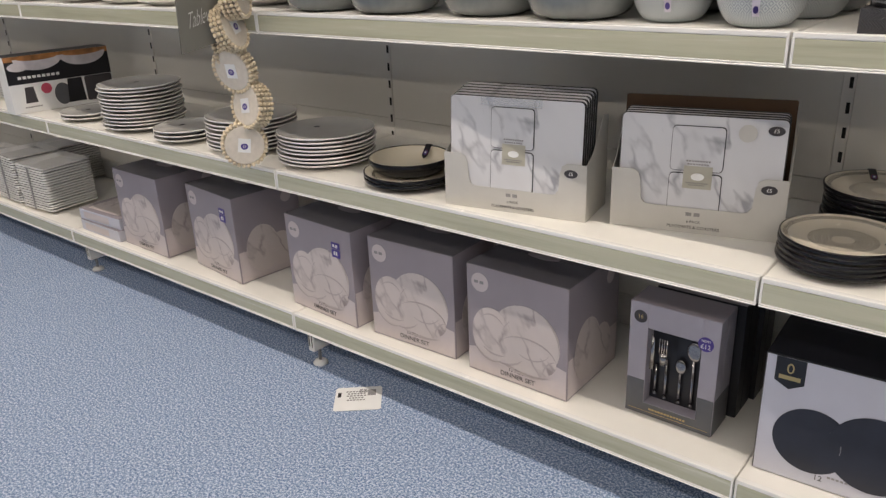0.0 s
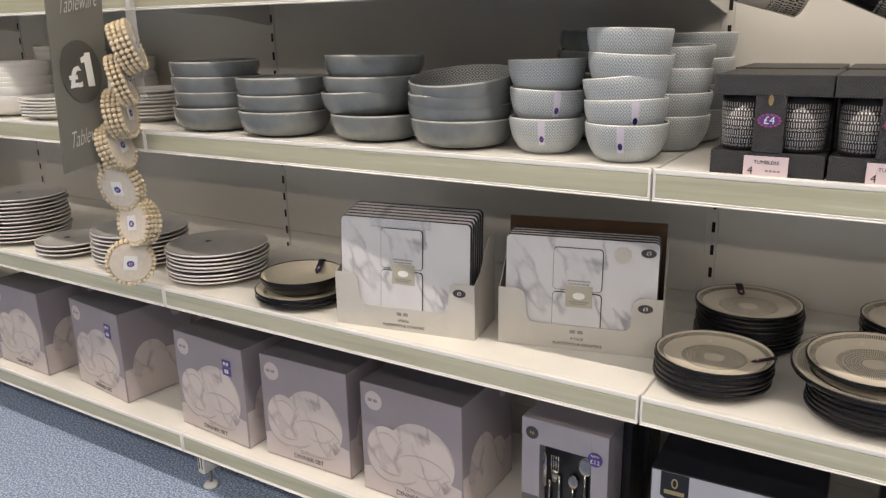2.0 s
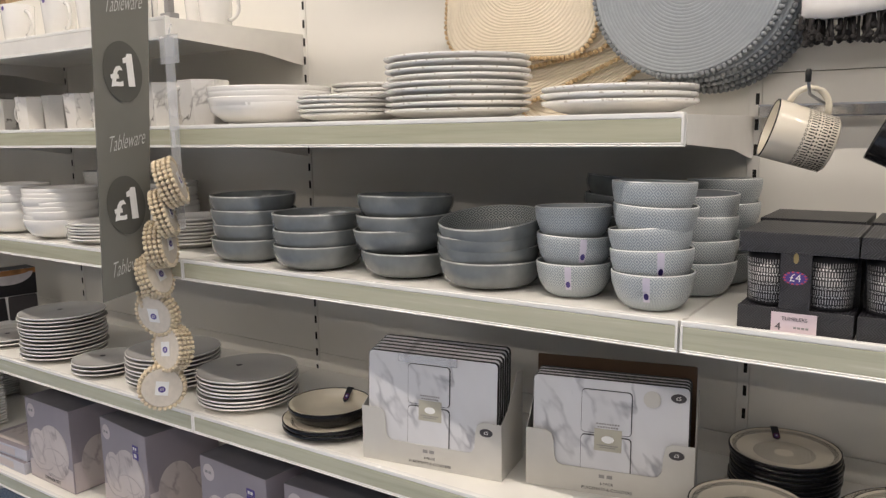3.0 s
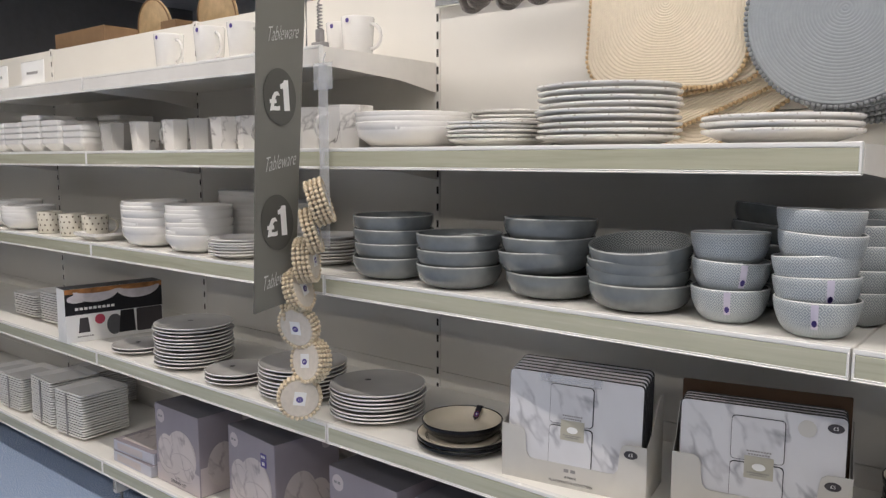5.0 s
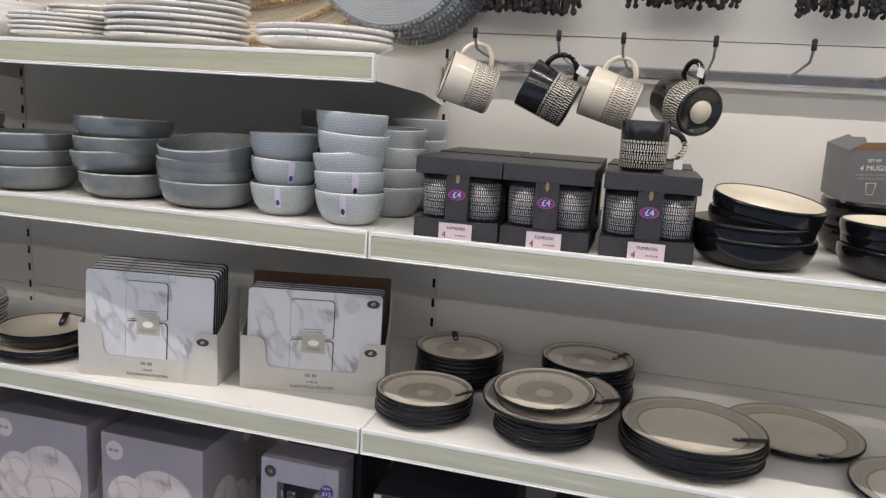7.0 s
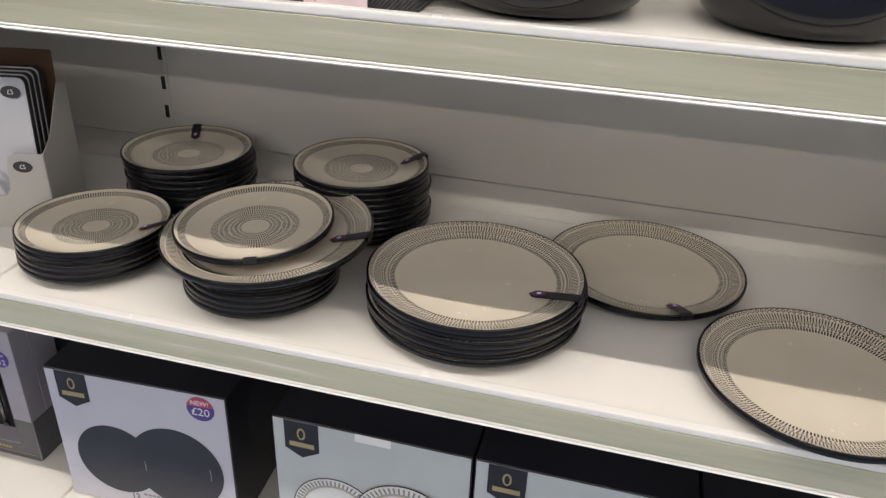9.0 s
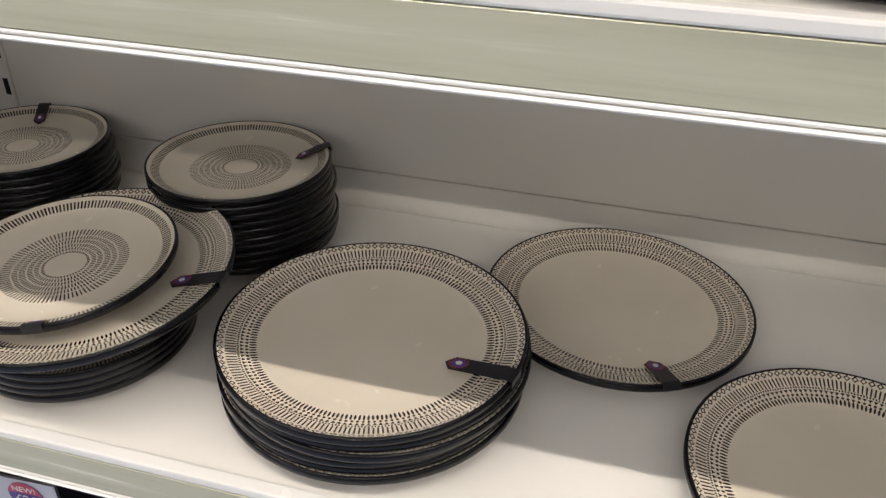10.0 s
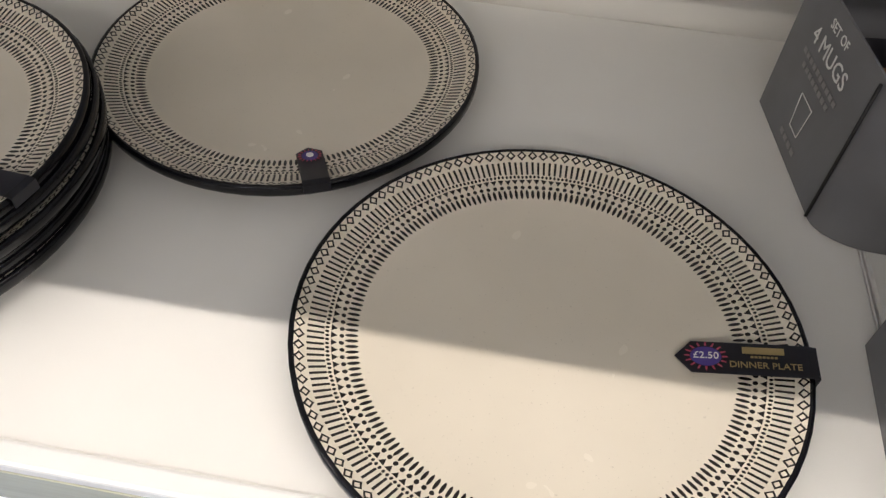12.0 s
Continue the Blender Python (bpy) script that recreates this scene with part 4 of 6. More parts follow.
def dinner_set(m, badge):
    w, d, h = 0.264, 0.235, 0.272
    t = carton("dinner_set_box", "mauve-grey printed dinner set box on the base shelf", "box", w, d, h, m, BOX_GREY, BOX_TOP, "dinner set boxes")
    decal("photo_ground", [(-w / 2 + 0.002, 0.004), (w / 2 - 0.002, 0.004), (w / 2 - 0.002, 0.075), (0.02, 0.098), (-w / 2 + 0.002, 0.060)], BOX_PHOTO, t, -0.0002, depth=0.0002)
    petals(t, Matrix())
    decal("brand_disc", oval(-0.095, 0.232, 0.023), BOX_PHOTO, t, -0.0006)
    bars(t, INK_GREY, -0.095, 0.229, [0.03], 0.007, -0.0012)
    lettering("12 PIECE", 0.013, INK, t, 0.005, 0.033, -0.0008)
    lettering("DINNER SET", 0.017, INK, t, 0.005, 0.018, -0.0008)
    side = pose(w / 2, d / 2, 0, 0, 0, 90)
    decal("photo_ground", rect(-d / 2 + 0.004, 0.004, d / 2 - 0.004, 0.10), BOX_PHOTO, t, -0.0002, "", side, 0.0002)
    decal("side_photo", oval(-0.03, 0.095, 0.058, 0.075), BOX_MARBLE, t, -0.0006, "", side)
    decal("side_photo", oval(0.035, 0.075, 0.045, 0.055), BOX_MARBLE, t, -0.0010, "", side)
    decal("brand_disc", oval(0.07, 0.235, 0.018), BOX_PHOTO, t, -0.0006, "", side)
    decal("hand_hole", oval(0, 0.120, 0.042, 0.016), BOX_GREY, t, -0.0002, "", pose(0, 0, h + 0.0006, -90), 0.0006)
    if badge:
        decal("price_sticker", rect(0.058, 0.190, 0.090, 0.212, 0.002), PURPLE, t, -0.0006, "purple price sticker")
        decal("price_sticker", rect(0.058, 0.214, 0.090, 0.232, 0.002), PURPLE, t, -0.0006, "purple price sticker")
        bars(t, SIGN_WHITE, 0.074, 0.218, [0.022], 0.008, -0.0012)
        bars(t, SIGN_WHITE, 0.074, 0.196, [0.016], 0.011, -0.0012)
    return t


for x, y, turn, badge in ((-0.514, -0.409, 0, 0), (-0.824, -0.404, 1.5, 0), (-1.138, -0.412, -3, 1), (-1.628, -0.398, -6, 1), (-2.010, -0.412, -1, 0)):
    dinner_set(pose(x, y, L0 + 0.0005, 0, 0, turn), badge)
for i in range(2):
    f = carton("flat_box", "small flat lilac printed box stacked on another", "box", 0.255, 0.19, 0.040, pose(-2.285, -0.425 + 0.006 * i, L0 + 0.0005 + 0.042 * i, 0, 0, 2 * i), LILAC_PRINT, BOX_GREY, "flat boxes")
    decal("photo", rect(-0.1, 0.008, 0.06, 0.032), BOX_PHOTO, f, -0.0004)
    decal("photo", rect(-0.10, 0.02, 0.09, 0.15), BOX_MARBLE, f, 0, "", pose(0, 0, 0.0412, -90))

# ---- cutlery boxes ----
def cutlery_box(m, plain_face):
    w, d, h = 0.186, 0.085, 0.258
    t = thing("cutlery_box", "grey cutlery set box with a window onto the cutlery", "box", m, "cutlery boxes")
    u0, u1, v0, v1 = -0.053, 0.058, 0.030, 0.205
    for piece, *b in (("body", -w / 2, w / 2, 0.0345, d, 0, h), ("window_side", -w / 2, u0, 0, 0.034, 0, h), ("window_side", u1, w / 2, 0, 0.034, 0, h), ("window_top", u0, u1, 0, 0.034, v1, h), ("window_base", u0, u1, 0, 0.034, 0, v0)):
        part(piece, cuboid(*b, 0.0008), CUTLERY_PRINT if not plain_face else BLACK_CARD, t)
    part("lid", cuboid(-w / 2 + 0.001, w / 2 - 0.001, 0.001, d - 0.001, h, h + 0.001), BOX_GREY, t)
    if plain_face:
        return t
    part("tray", cuboid(u0, u1, 0.030, 0.0343, v0, v1), BLACK_CARD, t)
    for name, pts in (("band", rect(-w / 2 + 0.001, 0.001, u0 - 0.001, 0.083)), ("band", rect(u1 + 0.001, 0.001, w / 2 - 0.001, 0.083)), ("band", rect(u0 - 0.001, 0.001, u1 + 0.001, v0 - 0.001))):
        decal(name, pts, SLATE_CARD, t, -0.0002, "dark grey printed band")
    decal("side_band", rect(0.002, 0.001, d - 0.002, 0.083), SLATE_CARD, t, -0.0002, "", pose(w / 2, 0, 0, 0, 0, 90))
    lettering("16", 0.012, GOLD, decal("count_badge", oval(-0.070, 0.228, 0.014), INK, t, -0.0004), 0, 0, -0.0008, pose(-0.070, 0, 0.228))
    b = decal("price_badge", oval(0.066, 0.205, 0.0155), PURPLE, t, -0.0006, "purple round price badge")
    lettering("£12", 0.0135, SIGN_WHITE, b, 0.066, 0.200, -0.001)
    lettering("NEW!", 0.007, SIGN_WHITE, b, 0.066, 0.2125, -0.001)
    bars(t, GOLD, 0, 0.016, [0.08], 0.004, -0.0008)
    decal("gold_line", rect(-w / 2 + 0.008, 0.010, w / 2 - 0.008, 0.0108), GOLD, t, -0.0006)
    for i, (u, low, high) in enumerate(((-0.040, 0.045, 0.115), (-0.018, 0.040, 0.132), (0.012, 0.040, 0.112), (0.038, 0.040, 0.150))):
        kind = ("knife", "fork", "teaspoon", "spoon")[i]
        bm = tube([(u, 0.024, low), (u, 0.024, low + 0.03), (u, 0.024, high)], 0.0032, 8)
        bmesh.ops.create_uvsphere(bm, u_segments=10, v_segments=8, radius=0.0048, matrix=Matrix.Translation((u, 0.024, low + 0.002)))
        if kind == "knife":
            flat([(u - 0.005, high), (u + 0.004, high), (u + 0.004, 0.185), (u - 0.003, 0.195)], 0.002, bm)
        elif kind == "fork":
            flat([(u - 0.009, high + 0.025), (u + 0.009, high + 0.025), (u + 0.004, high - 0.002), (u - 0.004, high - 0.002)], 0.002, bm)
            for k in range(4):
                flat(rect(u - 0.009 + k * 0.005, high + 0.025, u - 0.0062 + k * 0.005, high + 0.058), 0.002, bm)
        else:
            rr = 0.012 if kind == "teaspoon" else 0.016
            bmesh.ops.create_uvsphere(bm, u_segments=16, v_segments=10, radius=1, matrix=Matrix.Translation((u, 0.023, high + rr * 1.1)) @ Matrix.Diagonal((rr, 0.004, rr * 1.35, 1)))
        for f in bm.faces:
            f.smooth = True
        piece = part(kind, bm, GUNMETAL, t, "dark steel %s" % kind)
    return t


cutlery_box(pose(-0.176, -0.356, L0 + 0.0005), False)
cutlery_box(pose(-0.160, -0.262, L0 + 0.0005), True)
cutlery_box(pose(-0.150, -0.172, L0 + 0.0005), True)

# ---- plate set boxes on the base shelf ----
def plate_set(m, w, print_mat, dark, badge):
    d, h = 0.29, 0.250
    t = carton("plate_set_box", "black-lidded plate set box with %s plates printed on it" % ("navy" if dark else "cream"), "box", w, d, h, m, BLACK_CARD, BLACK_CARD, "plate set boxes")
    decal("front_print", rect(-w / 2 + 0.002, 0.002, w / 2 - 0.002, h - 0.002), print_mat, t, -0.0002, "pale printed box front", None, 0.0003)
    decal("front_ground", rect(-w / 2 + 0.002, 0.002, w / 2 - 0.002, 0.062), LILAC_PRINT if dark else MINT_PRINT, t, -0.0005, "", None, 0.0002)
    for i, (u, v, r) in enumerate(((-0.050, 0.105, 0.080), (0.050, 0.112, 0.092))):
        if dark:
            decal("plate_photo", oval(u, v - 0.012, r * 0.82, r * 0.82, 48), NAVY, t, -0.0008 - 0.0005 * i)
            decal("plate_gleam", [(u + r * 0.60 * math.cos(a), v - 0.012 + r * 0.60 * math.sin(a)) for a in (0.2, 0.1, 0, -0.1, -0.2)] + [(u + r * 0.615 * math.cos(a), v - 0.012 + r * 0.615 * math.sin(a)) for a in (-0.2, -0.1, 0, 0.1, 0.2)], INK_GREY, t, -0.0020)
        else:
            for k, (q, mat) in enumerate(((0.82, INK), (0.80, PAPER), (0.66, BEIGE_INK), (0.62, PAPER))):
                decal("plate_photo", oval(u, v - 0.012, r * q, r * q, 48), mat, t, -0.0008 - 0.0022 * i * 0.6 - 0.0004 * k, "", None, 0.0003)
            ring = bmesh.new()
            for k in range(60):
                a = 2 * math.pi * k / 60
                flat([(u + r * q * math.cos(a + s), v - 0.012 + r * q * math.sin(a + s)) for q, s in ((0.67, -0.02), (0.78, -0.02), (0.78, 0.02), (0.67, 0.02))], 0.0002, ring)
            part("plate_border", ring, INK_GREY, t, m=pose(0, -0.0026 - 0.0013 * i, 0))
    decal("pennant", [(-w / 2 + 0.018, h - 0.002), (-w / 2 + 0.018, h - 0.050), (-w / 2 + 0.043, h - 0.064), (-w / 2 + 0.068, h - 0.050), (-w / 2 + 0.068, h - 0.002)], BLACK_CARD, t, -0.0008, "black pennant with a gold mark")
    decal("gold_mark", oval(-w / 2 + 0.043, h - 0.022, 0.006, 0.010), GOLD, t, -0.0014)
    decal("gold_mark", oval(-w / 2 + 0.043, h - 0.022, 0.0035, 0.007), BLACK_CARD, t, -0.0019)
    decal("brand_bar", rect(-w / 2 + 0.025, h - 0.045, -w / 2 + 0.061, h - 0.037), GOLD, t, -0.0014)
    lettering("12", 0.016, INK, t, -0.03, 0.022, -0.0008)
    bars(t, INK_GREY, 0.01, 0.028, [0.05], 0.004, -0.0008)
    if badge == "NEW!":
        b = decal("price_badge", oval(w / 2 - 0.040, h - 0.026, 0.021), PURPLE, t, -0.0008, "purple round price badge")
        decal("badge_top", oval(w / 2 - 0.040, h - 0.026, 0.021, 0.021, 20, 0.25, math.pi - 0.25), RED, b, -0.0006)
        lettering("NEW!", 0.011, SIGN_WHITE, b, w / 2 - 0.040, h - 0.015, -0.0012)
        lettering("£20", 0.019, SIGN_WHITE, b, w / 2 - 0.040, h - 0.031, -0.0012)
    elif badge:
        b = decal("price_sticker", rect(w / 2 - 0.062, h - 0.062, w / 2 - 0.014, h - 0.020, 0.003), PURPLE, t, -0.0008, "purple square price sticker")
        decal("sticker_top", rect(w / 2 - 0.062, h - 0.040, w / 2 - 0.014, h - 0.020), RED, b, -0.0006)
        lettering("WOW!", 0.013, SIGN_WHITE, b, w / 2 - 0.038, h - 0.030, -0.0012)
        lettering("£20", 0.015, SIGN_WHITE, b, w / 2 - 0.038, h - 0.051, -0.0012)
    elif not dark:
        decal("tab", rect(-0.02, h - 0.014, 0.03, h - 0.001), PAPER, t, -0.0008)
    if dark:
        decal("side_photo", oval(d * 0.45, 0.16, 0.075, 0.075), NAVY, t, -0.0004, "", pose(w / 2, 0, 0, 0, 0, 90))
    return t


plate_set(pose(0.155, -0.392, L0 + 0.0005, 0, 0, 2.5), 0.286, LILAC_PRINT, True, "NEW!")
plate_set(pose(0.512, -0.396, L0 + 0.0005), 0.280, MINT_PRINT, False, "")
plate_set(pose(0.793, -0.396, L0 + 0.0005), 0.276, MINT_PRINT, False, "WOW!")
plate_set(pose(1.073, -0.396, L0 + 0.0005), 0.276, LILAC_PRINT, False, "")

# ---- placemat packs in shelf trays ----
def placemat_pack(m, count, kraft, lift=0.0):
    w, h = 0.318, 0.228
    t = thing("placemat_pack", "marble-print placemats and coasters in a stone-grey card tray", "placemats", m, "placemat packs")
    d = 0.0145 * count + 0.04
    walls = bmesh.new()
    front = [(-w / 2, 0), (w / 2, 0), (w / 2, 0.118), (0.118, 0.118), (0.108, 0.112), (0.104, 0.098), (0.101, 0.062), (0.094, 0.052), (0.084, 0.050),
             (-0.084, 0.050), (-0.094, 0.052), (-0.101, 0.062), (-0.104, 0.098), (-0.108, 0.112), (-0.118, 0.118), (-w / 2, 0.118)]
    flat(front, 0.0015, walls)
    part("tray_front", walls, TRAY, t)
    for s in (-1, 1):
        side = bmesh.new()
        flat([(0, 0), (d, 0), (d, 0.195), (d * 0.75, 0.20), (d * 0.28, 0.135), (0, 0.118)], 0.0012, side)
        part("tray_side", side, TRAY, t, m=pose(s * (w / 2 - 0.0008), 0.0004, 0, 0, 0, 90))
    part("tray_floor", cuboid(-w / 2 + 0.001, w / 2 - 0.001, 0.001, d, 0, 0.0015 + lift), TRAY, t)
    for i in range(count):
        lean = pose(0, 0.008 + 0.0135 * i, 0.002 + lift + (0.0012 + lift * 0.12) * i, -4)
        mat_ = part("placemat", flat(rect(-0.1475, 0, 0.1475, 0.222, 0.010), 0.0075), EDGE_BLACK, t, "placemat with a black edge", lean)
        decal("marble_face", rect(-0.1462, 0.0012, 0.1462, 0.2208, 0.0092), MARBLE, mat_, -0.0076, "white marble print", None, 0.0003)
    if kraft:
        part("backing_card", flat(rect(-0.155, 0, 0.155, 0.240, 0.003), 0.003), SHADED_CARD, t, "brown card backing", pose(0, 0.0135 * count + 0.014, 0.006, -4))
    lean = pose(0, 0.0012, 0.002 + lift, -4)
    for k, (v0, v1) in enumerate(((0.118, 0.203), (0.028, 0.114))):
        c = part("coaster", flat(rect(-0.052, v0, 0.044, v1, 0.008), 0.003), EDGE_BLACK, t, "square coaster with a black edge", lean)
        decal("marble_face", rect(-0.0512, v0 + 0.0010, 0.0425, v1 - 0.0014, 0.0072), MARBLE, c, -0.0031, "white marble print", None, 0.0003)
    decal("wrap_label", rect(-0.026, 0.085, 0.026, 0.128), BEIGE_INK, t, -0.0036, "beige square label", lean)
    decal("label_mark", oval(0, 0.108, 0.012, 0.007), PAPER, t, -0.0044, "", lean)
    bars(t, INK_GREY, 0, 0.136, [0.045, 0.04], 0.003, -0.0036, lean)
    bars(t, INK_GREY, 0, 0.095, [0.04, 0.03], 0.002, -0.0044, lean)
    bars(t, INK_GREY, 0.0, 0.034, [0.030], 0.007, -0.0018, None, "brand_bars")
    lettering("6 PACK", 0.0078, INK, t, 0, 0.0225, -0.0017)
    lettering("PLACEMATS & COASTERS", 0.0085, INK, t, 0, 0.011, -0.0017)
    for u, v, mm in ((0.127, 0.098, None),) + (((0.127, 0.202, lean),) if kraft else ()):
        b = decal("price_badge", oval(u, v, 0.014, 0.0085), INK, t, -0.0018 if mm is None else -0.0048, "dark oval price badge", mm)
        lettering("£5", 0.0095, SIGN_WHITE, b, u, v, -0.0008)
    if kraft:
        decal("count_mark", oval(0.080, 0.195, 0.016), TRAY, t, -0.0048, "", lean)
    else:
        decal("clear_tab", rect(-0.075, 0.205, 0.06, 0.222), CLEAR, t, -0.0048, "clear plastic tab", lean)
    return t


placemat_pack(pose(-0.527, -0.398, L1 + 0.0005, 0, 0, 9.5), 6, False, 0.015)
placemat_pack(pose(-0.172, -0.314, L1 + 0.0005, 0, 0, 13), 4, True)

# ---- tumbler boxes on the middle shelf ----
def tumbler_print():
    n = Nodes("black_tumbler_print")
    x, y, z = n.xyz()
    t = n.op("ADD", n.op("DIVIDE", n.op("ARCTAN2", y, x), 2 * math.pi), 0.5)
    zz = n.op("ADD", z, n.op("MULTIPLY_ADD", n.noise(300, 1), 0.003, -0.0015))
    f = 0.0
    for count, mid, half, shape, fill in ((38, 0.010, 0.0030, "diamond", 1), (58, 0.0190, 0.0046, "bar", 0.34), (50, 0.0275, 0.0022, "triangle", 0.85), (58, 0.0360, 0.0046, "bar", 0.32), (38, 0.0455, 0.0030, "diamond", 1),
                                          (58, 0.0550, 0.0048, "bar", 0.34), (50, 0.0640, 0.0022, "triangle", 0.85), (58, 0.0730, 0.0046, "bar", 0.32), (46, 0.0825, 0.0022, "dot", 0.5), (58, 0.0915, 0.0044, "bar", 0.30)):
        f = n.op("MAXIMUM", f, ring_marks(n, zz, t, count, mid, half, shape, fill))
    return n.done(n.mix(f, (0.018, 0.018, 0.022), (0.46, 0.46, 0.47)), 0.3)


def ribbed_card():
    n = Nodes("ribbed_black_card")
    x, y, z = n.xyz()
    s = n.op("SINE", n.op("MULTIPLY", n.op("ADD", x, n.op("ABSOLUTE", n.op("SUBTRACT", n.op("PINGPONG", z, 0.02), 0.01))), 1500.0))
    n.bump(s, 0.6, 0.0008)
    return n.done(n.ramp(s, [(0.2, (0.014, 0.014, 0.018)), (0.8, (0.04, 0.04, 0.048))]), 0.4)


TUMBLER_PRINT, RIBBED = tumbler_print(), ribbed_card()
GLASS_BODY = mesh_of("tumbler", lathe([(0, 0), (0.030, 0), (0.032, 0.003), (0.036, 0.11), (0.034, 0.11), (0.030, 0.008), (0, 0.008)], 28))
GLASS_BODY.materials.append(TUMBLER_PRINT)


def tumbler_box(m, front=True):
    w, d, h = 0.158, 0.158, 0.148
    t = thing("tumbler_box", "black ribbed card box of four printed tumblers", "box", m, "tumbler boxes")
    part("tray", cuboid(-w / 2, w / 2, 0, d, 0, 0.036, 0.001), RIBBED, t)
    part("lid", cuboid(-w / 2 - 0.001, w / 2 + 0.001, -0.001, d + 0.001, h - 0.030, h, 0.001), RIBBED, t)
    part("centre_strap", cuboid(-0.021, 0.021, -0.0004, d + 0.0004, 0.0362, h - 0.0302), RIBBED, t)
    part("side_strap", cuboid(-w / 2 + 0.0004, w / 2 - 0.0004, d * 0.5 - 0.02, d * 0.5 + 0.02, 0.0364, h - 0.0304), RIBBED, t)
    for sx in (-0.040, 0.040):
        for sy in (0.040, d - 0.040):
            part("tumbler", GLASS_BODY, TUMBLER_PRINT, t, "black glass tumbler with white dashes", pose(sx, sy, 0.0362) @ Matrix.Diagonal((1, 1, 0.74, 1)))
    price_badge(t, 0, 0.083, 0.0165, -0.0008, "£4")
    decal("gold_mark", oval(0, 0.112, 0.0035, 0.008), GOLD, t, -0.0008)
    tk = decal("price_ticket", rect(-0.030, -0.003, 0.032, 0.031), PINK_TICKET, t, -0.0022, "pale pink shelf ticket")
    lettering("TUMBLERS", 0.0075, INK, tk, 0.002, 0.022, -0.0006)
    lettering("4", 0.016, INK, tk, -0.020, 0.009, -0.0006)
    bars(tk, INK_GREY, 0.012, 0.008, [0.022], 0.003, -0.0006)
    return t


for x, turn in ((0.162, 0), (0.324, 0), (0.500, 2)):
    tumbler_box(pose(x, -0.440, L2 + 0.0005, 0, 0, turn))
for x in (0.150, 0.318, 0.49):
    tumbler_box(pose(x, -0.245, L2 + 0.0005))

# ---- mug boxes ----
def mug_box(m, open_lid, wide=0.2):
    """A grey card sleeve round four mugs, its lid torn open or closed."""
    d, h = 0.105, 0.098
    t = thing("mug_box", "grey card box for four mugs, %s" % ("torn open and empty" if open_lid else "flaps folded back"), "box", m, "mug boxes")
    th = 0.0016
    sides = {"front_panel": (-wide / 2, 0.0, 0, th), "torn_panel": (wide / 2 - 0.045, wide / 2, 0, th), "back_panel": (-wide / 2, wide / 2, d - th, d), "left_panel": (-wide / 2, -wide / 2 + th, th, d - th), "right_panel": (wide / 2 - th, wide / 2, th, d - th)}
    for k, (a, b, c, e) in sides.items():
        part(k, cuboid(a, b, c, e, 0, h), SLATE_BOX, t)
    part("bottom_panel", cuboid(-wide / 2 + th, wide / 2 - th, th, d - th, 0, th), KRAFT, t)
    for k, (a, b, c, e) in (("lining", (-wide / 2 + th, wide / 2 - th, th, th + 0.0006)), ("lining", (-wide / 2 + th, wide / 2 - th, d - th - 0.0006, d - th))):
        part(k, cuboid(a, b, c, e, th, h - 0.0005), KRAFT, t, "brown card lining")
    for s, tilt in ((-1, -66), (1, 20)):
        flap = flat([(-0.05, 0), (0.05, 0), (0.044, 0.035), (0.012, 0.046), (-0.02, 0.036), (-0.046, 0.040)], 0.0014)
        part("flap", flap, SLATE_BOX, t, "torn grey card flap", pose(s * wide / 2, d / 2, h, 0, 0, 90 * s) @ pose(0, 0, 0, tilt))
    lettering("SET OF", 0.008, SIGN_WHITE, t, -wide / 4, 0.080, -0.0004)
    lettering("4 MUGS", 0.014, SIGN_WHITE, t, -wide / 4, 0.066, -0.0004)
    bars(t, INK_GREY, -wide / 4, 0.052, [0.06, 0.05], 0.0035, -0.0004)
    tear = flat([(-0.03, 0), (0.032, 0), (0.036, 0.05), (0.020, 0.078), (-0.008, 0.066), (-0.026, 0.04)], 0.0014)
    part("flap", tear, SLATE_BOX, t, "torn grey card flap", pose(wide / 2 - 0.03, -0.012, 0.03, 14, 8, 18))
    cupline = bmesh.new()
    for a, b in (((-0.009, 0.038), (-0.006, 0.016)), ((-0.006, 0.016), (0.006, 0.016)), ((0.006, 0.016), (0.009, 0.038)), ((0.009, 0.038), (-0.009, 0.038))):
        tube([(a[0], -0.0004, a[1]), (b[0], -0.0004, b[1])], 0.0004, 5, cupline)
    part("cup_drawing", cupline, SIGN_WHITE, t, m=pose(-wide / 4, 0, 0))
    return t


SLATE_BOX = plain("slate_grey_box_card", (0.165, 0.165, 0.175), 0.45, vary=0.07, scale=20)
mug_box(pose(0.935, -0.170, L2 + 0.1095, 6, -3, 12), True, 0.185)


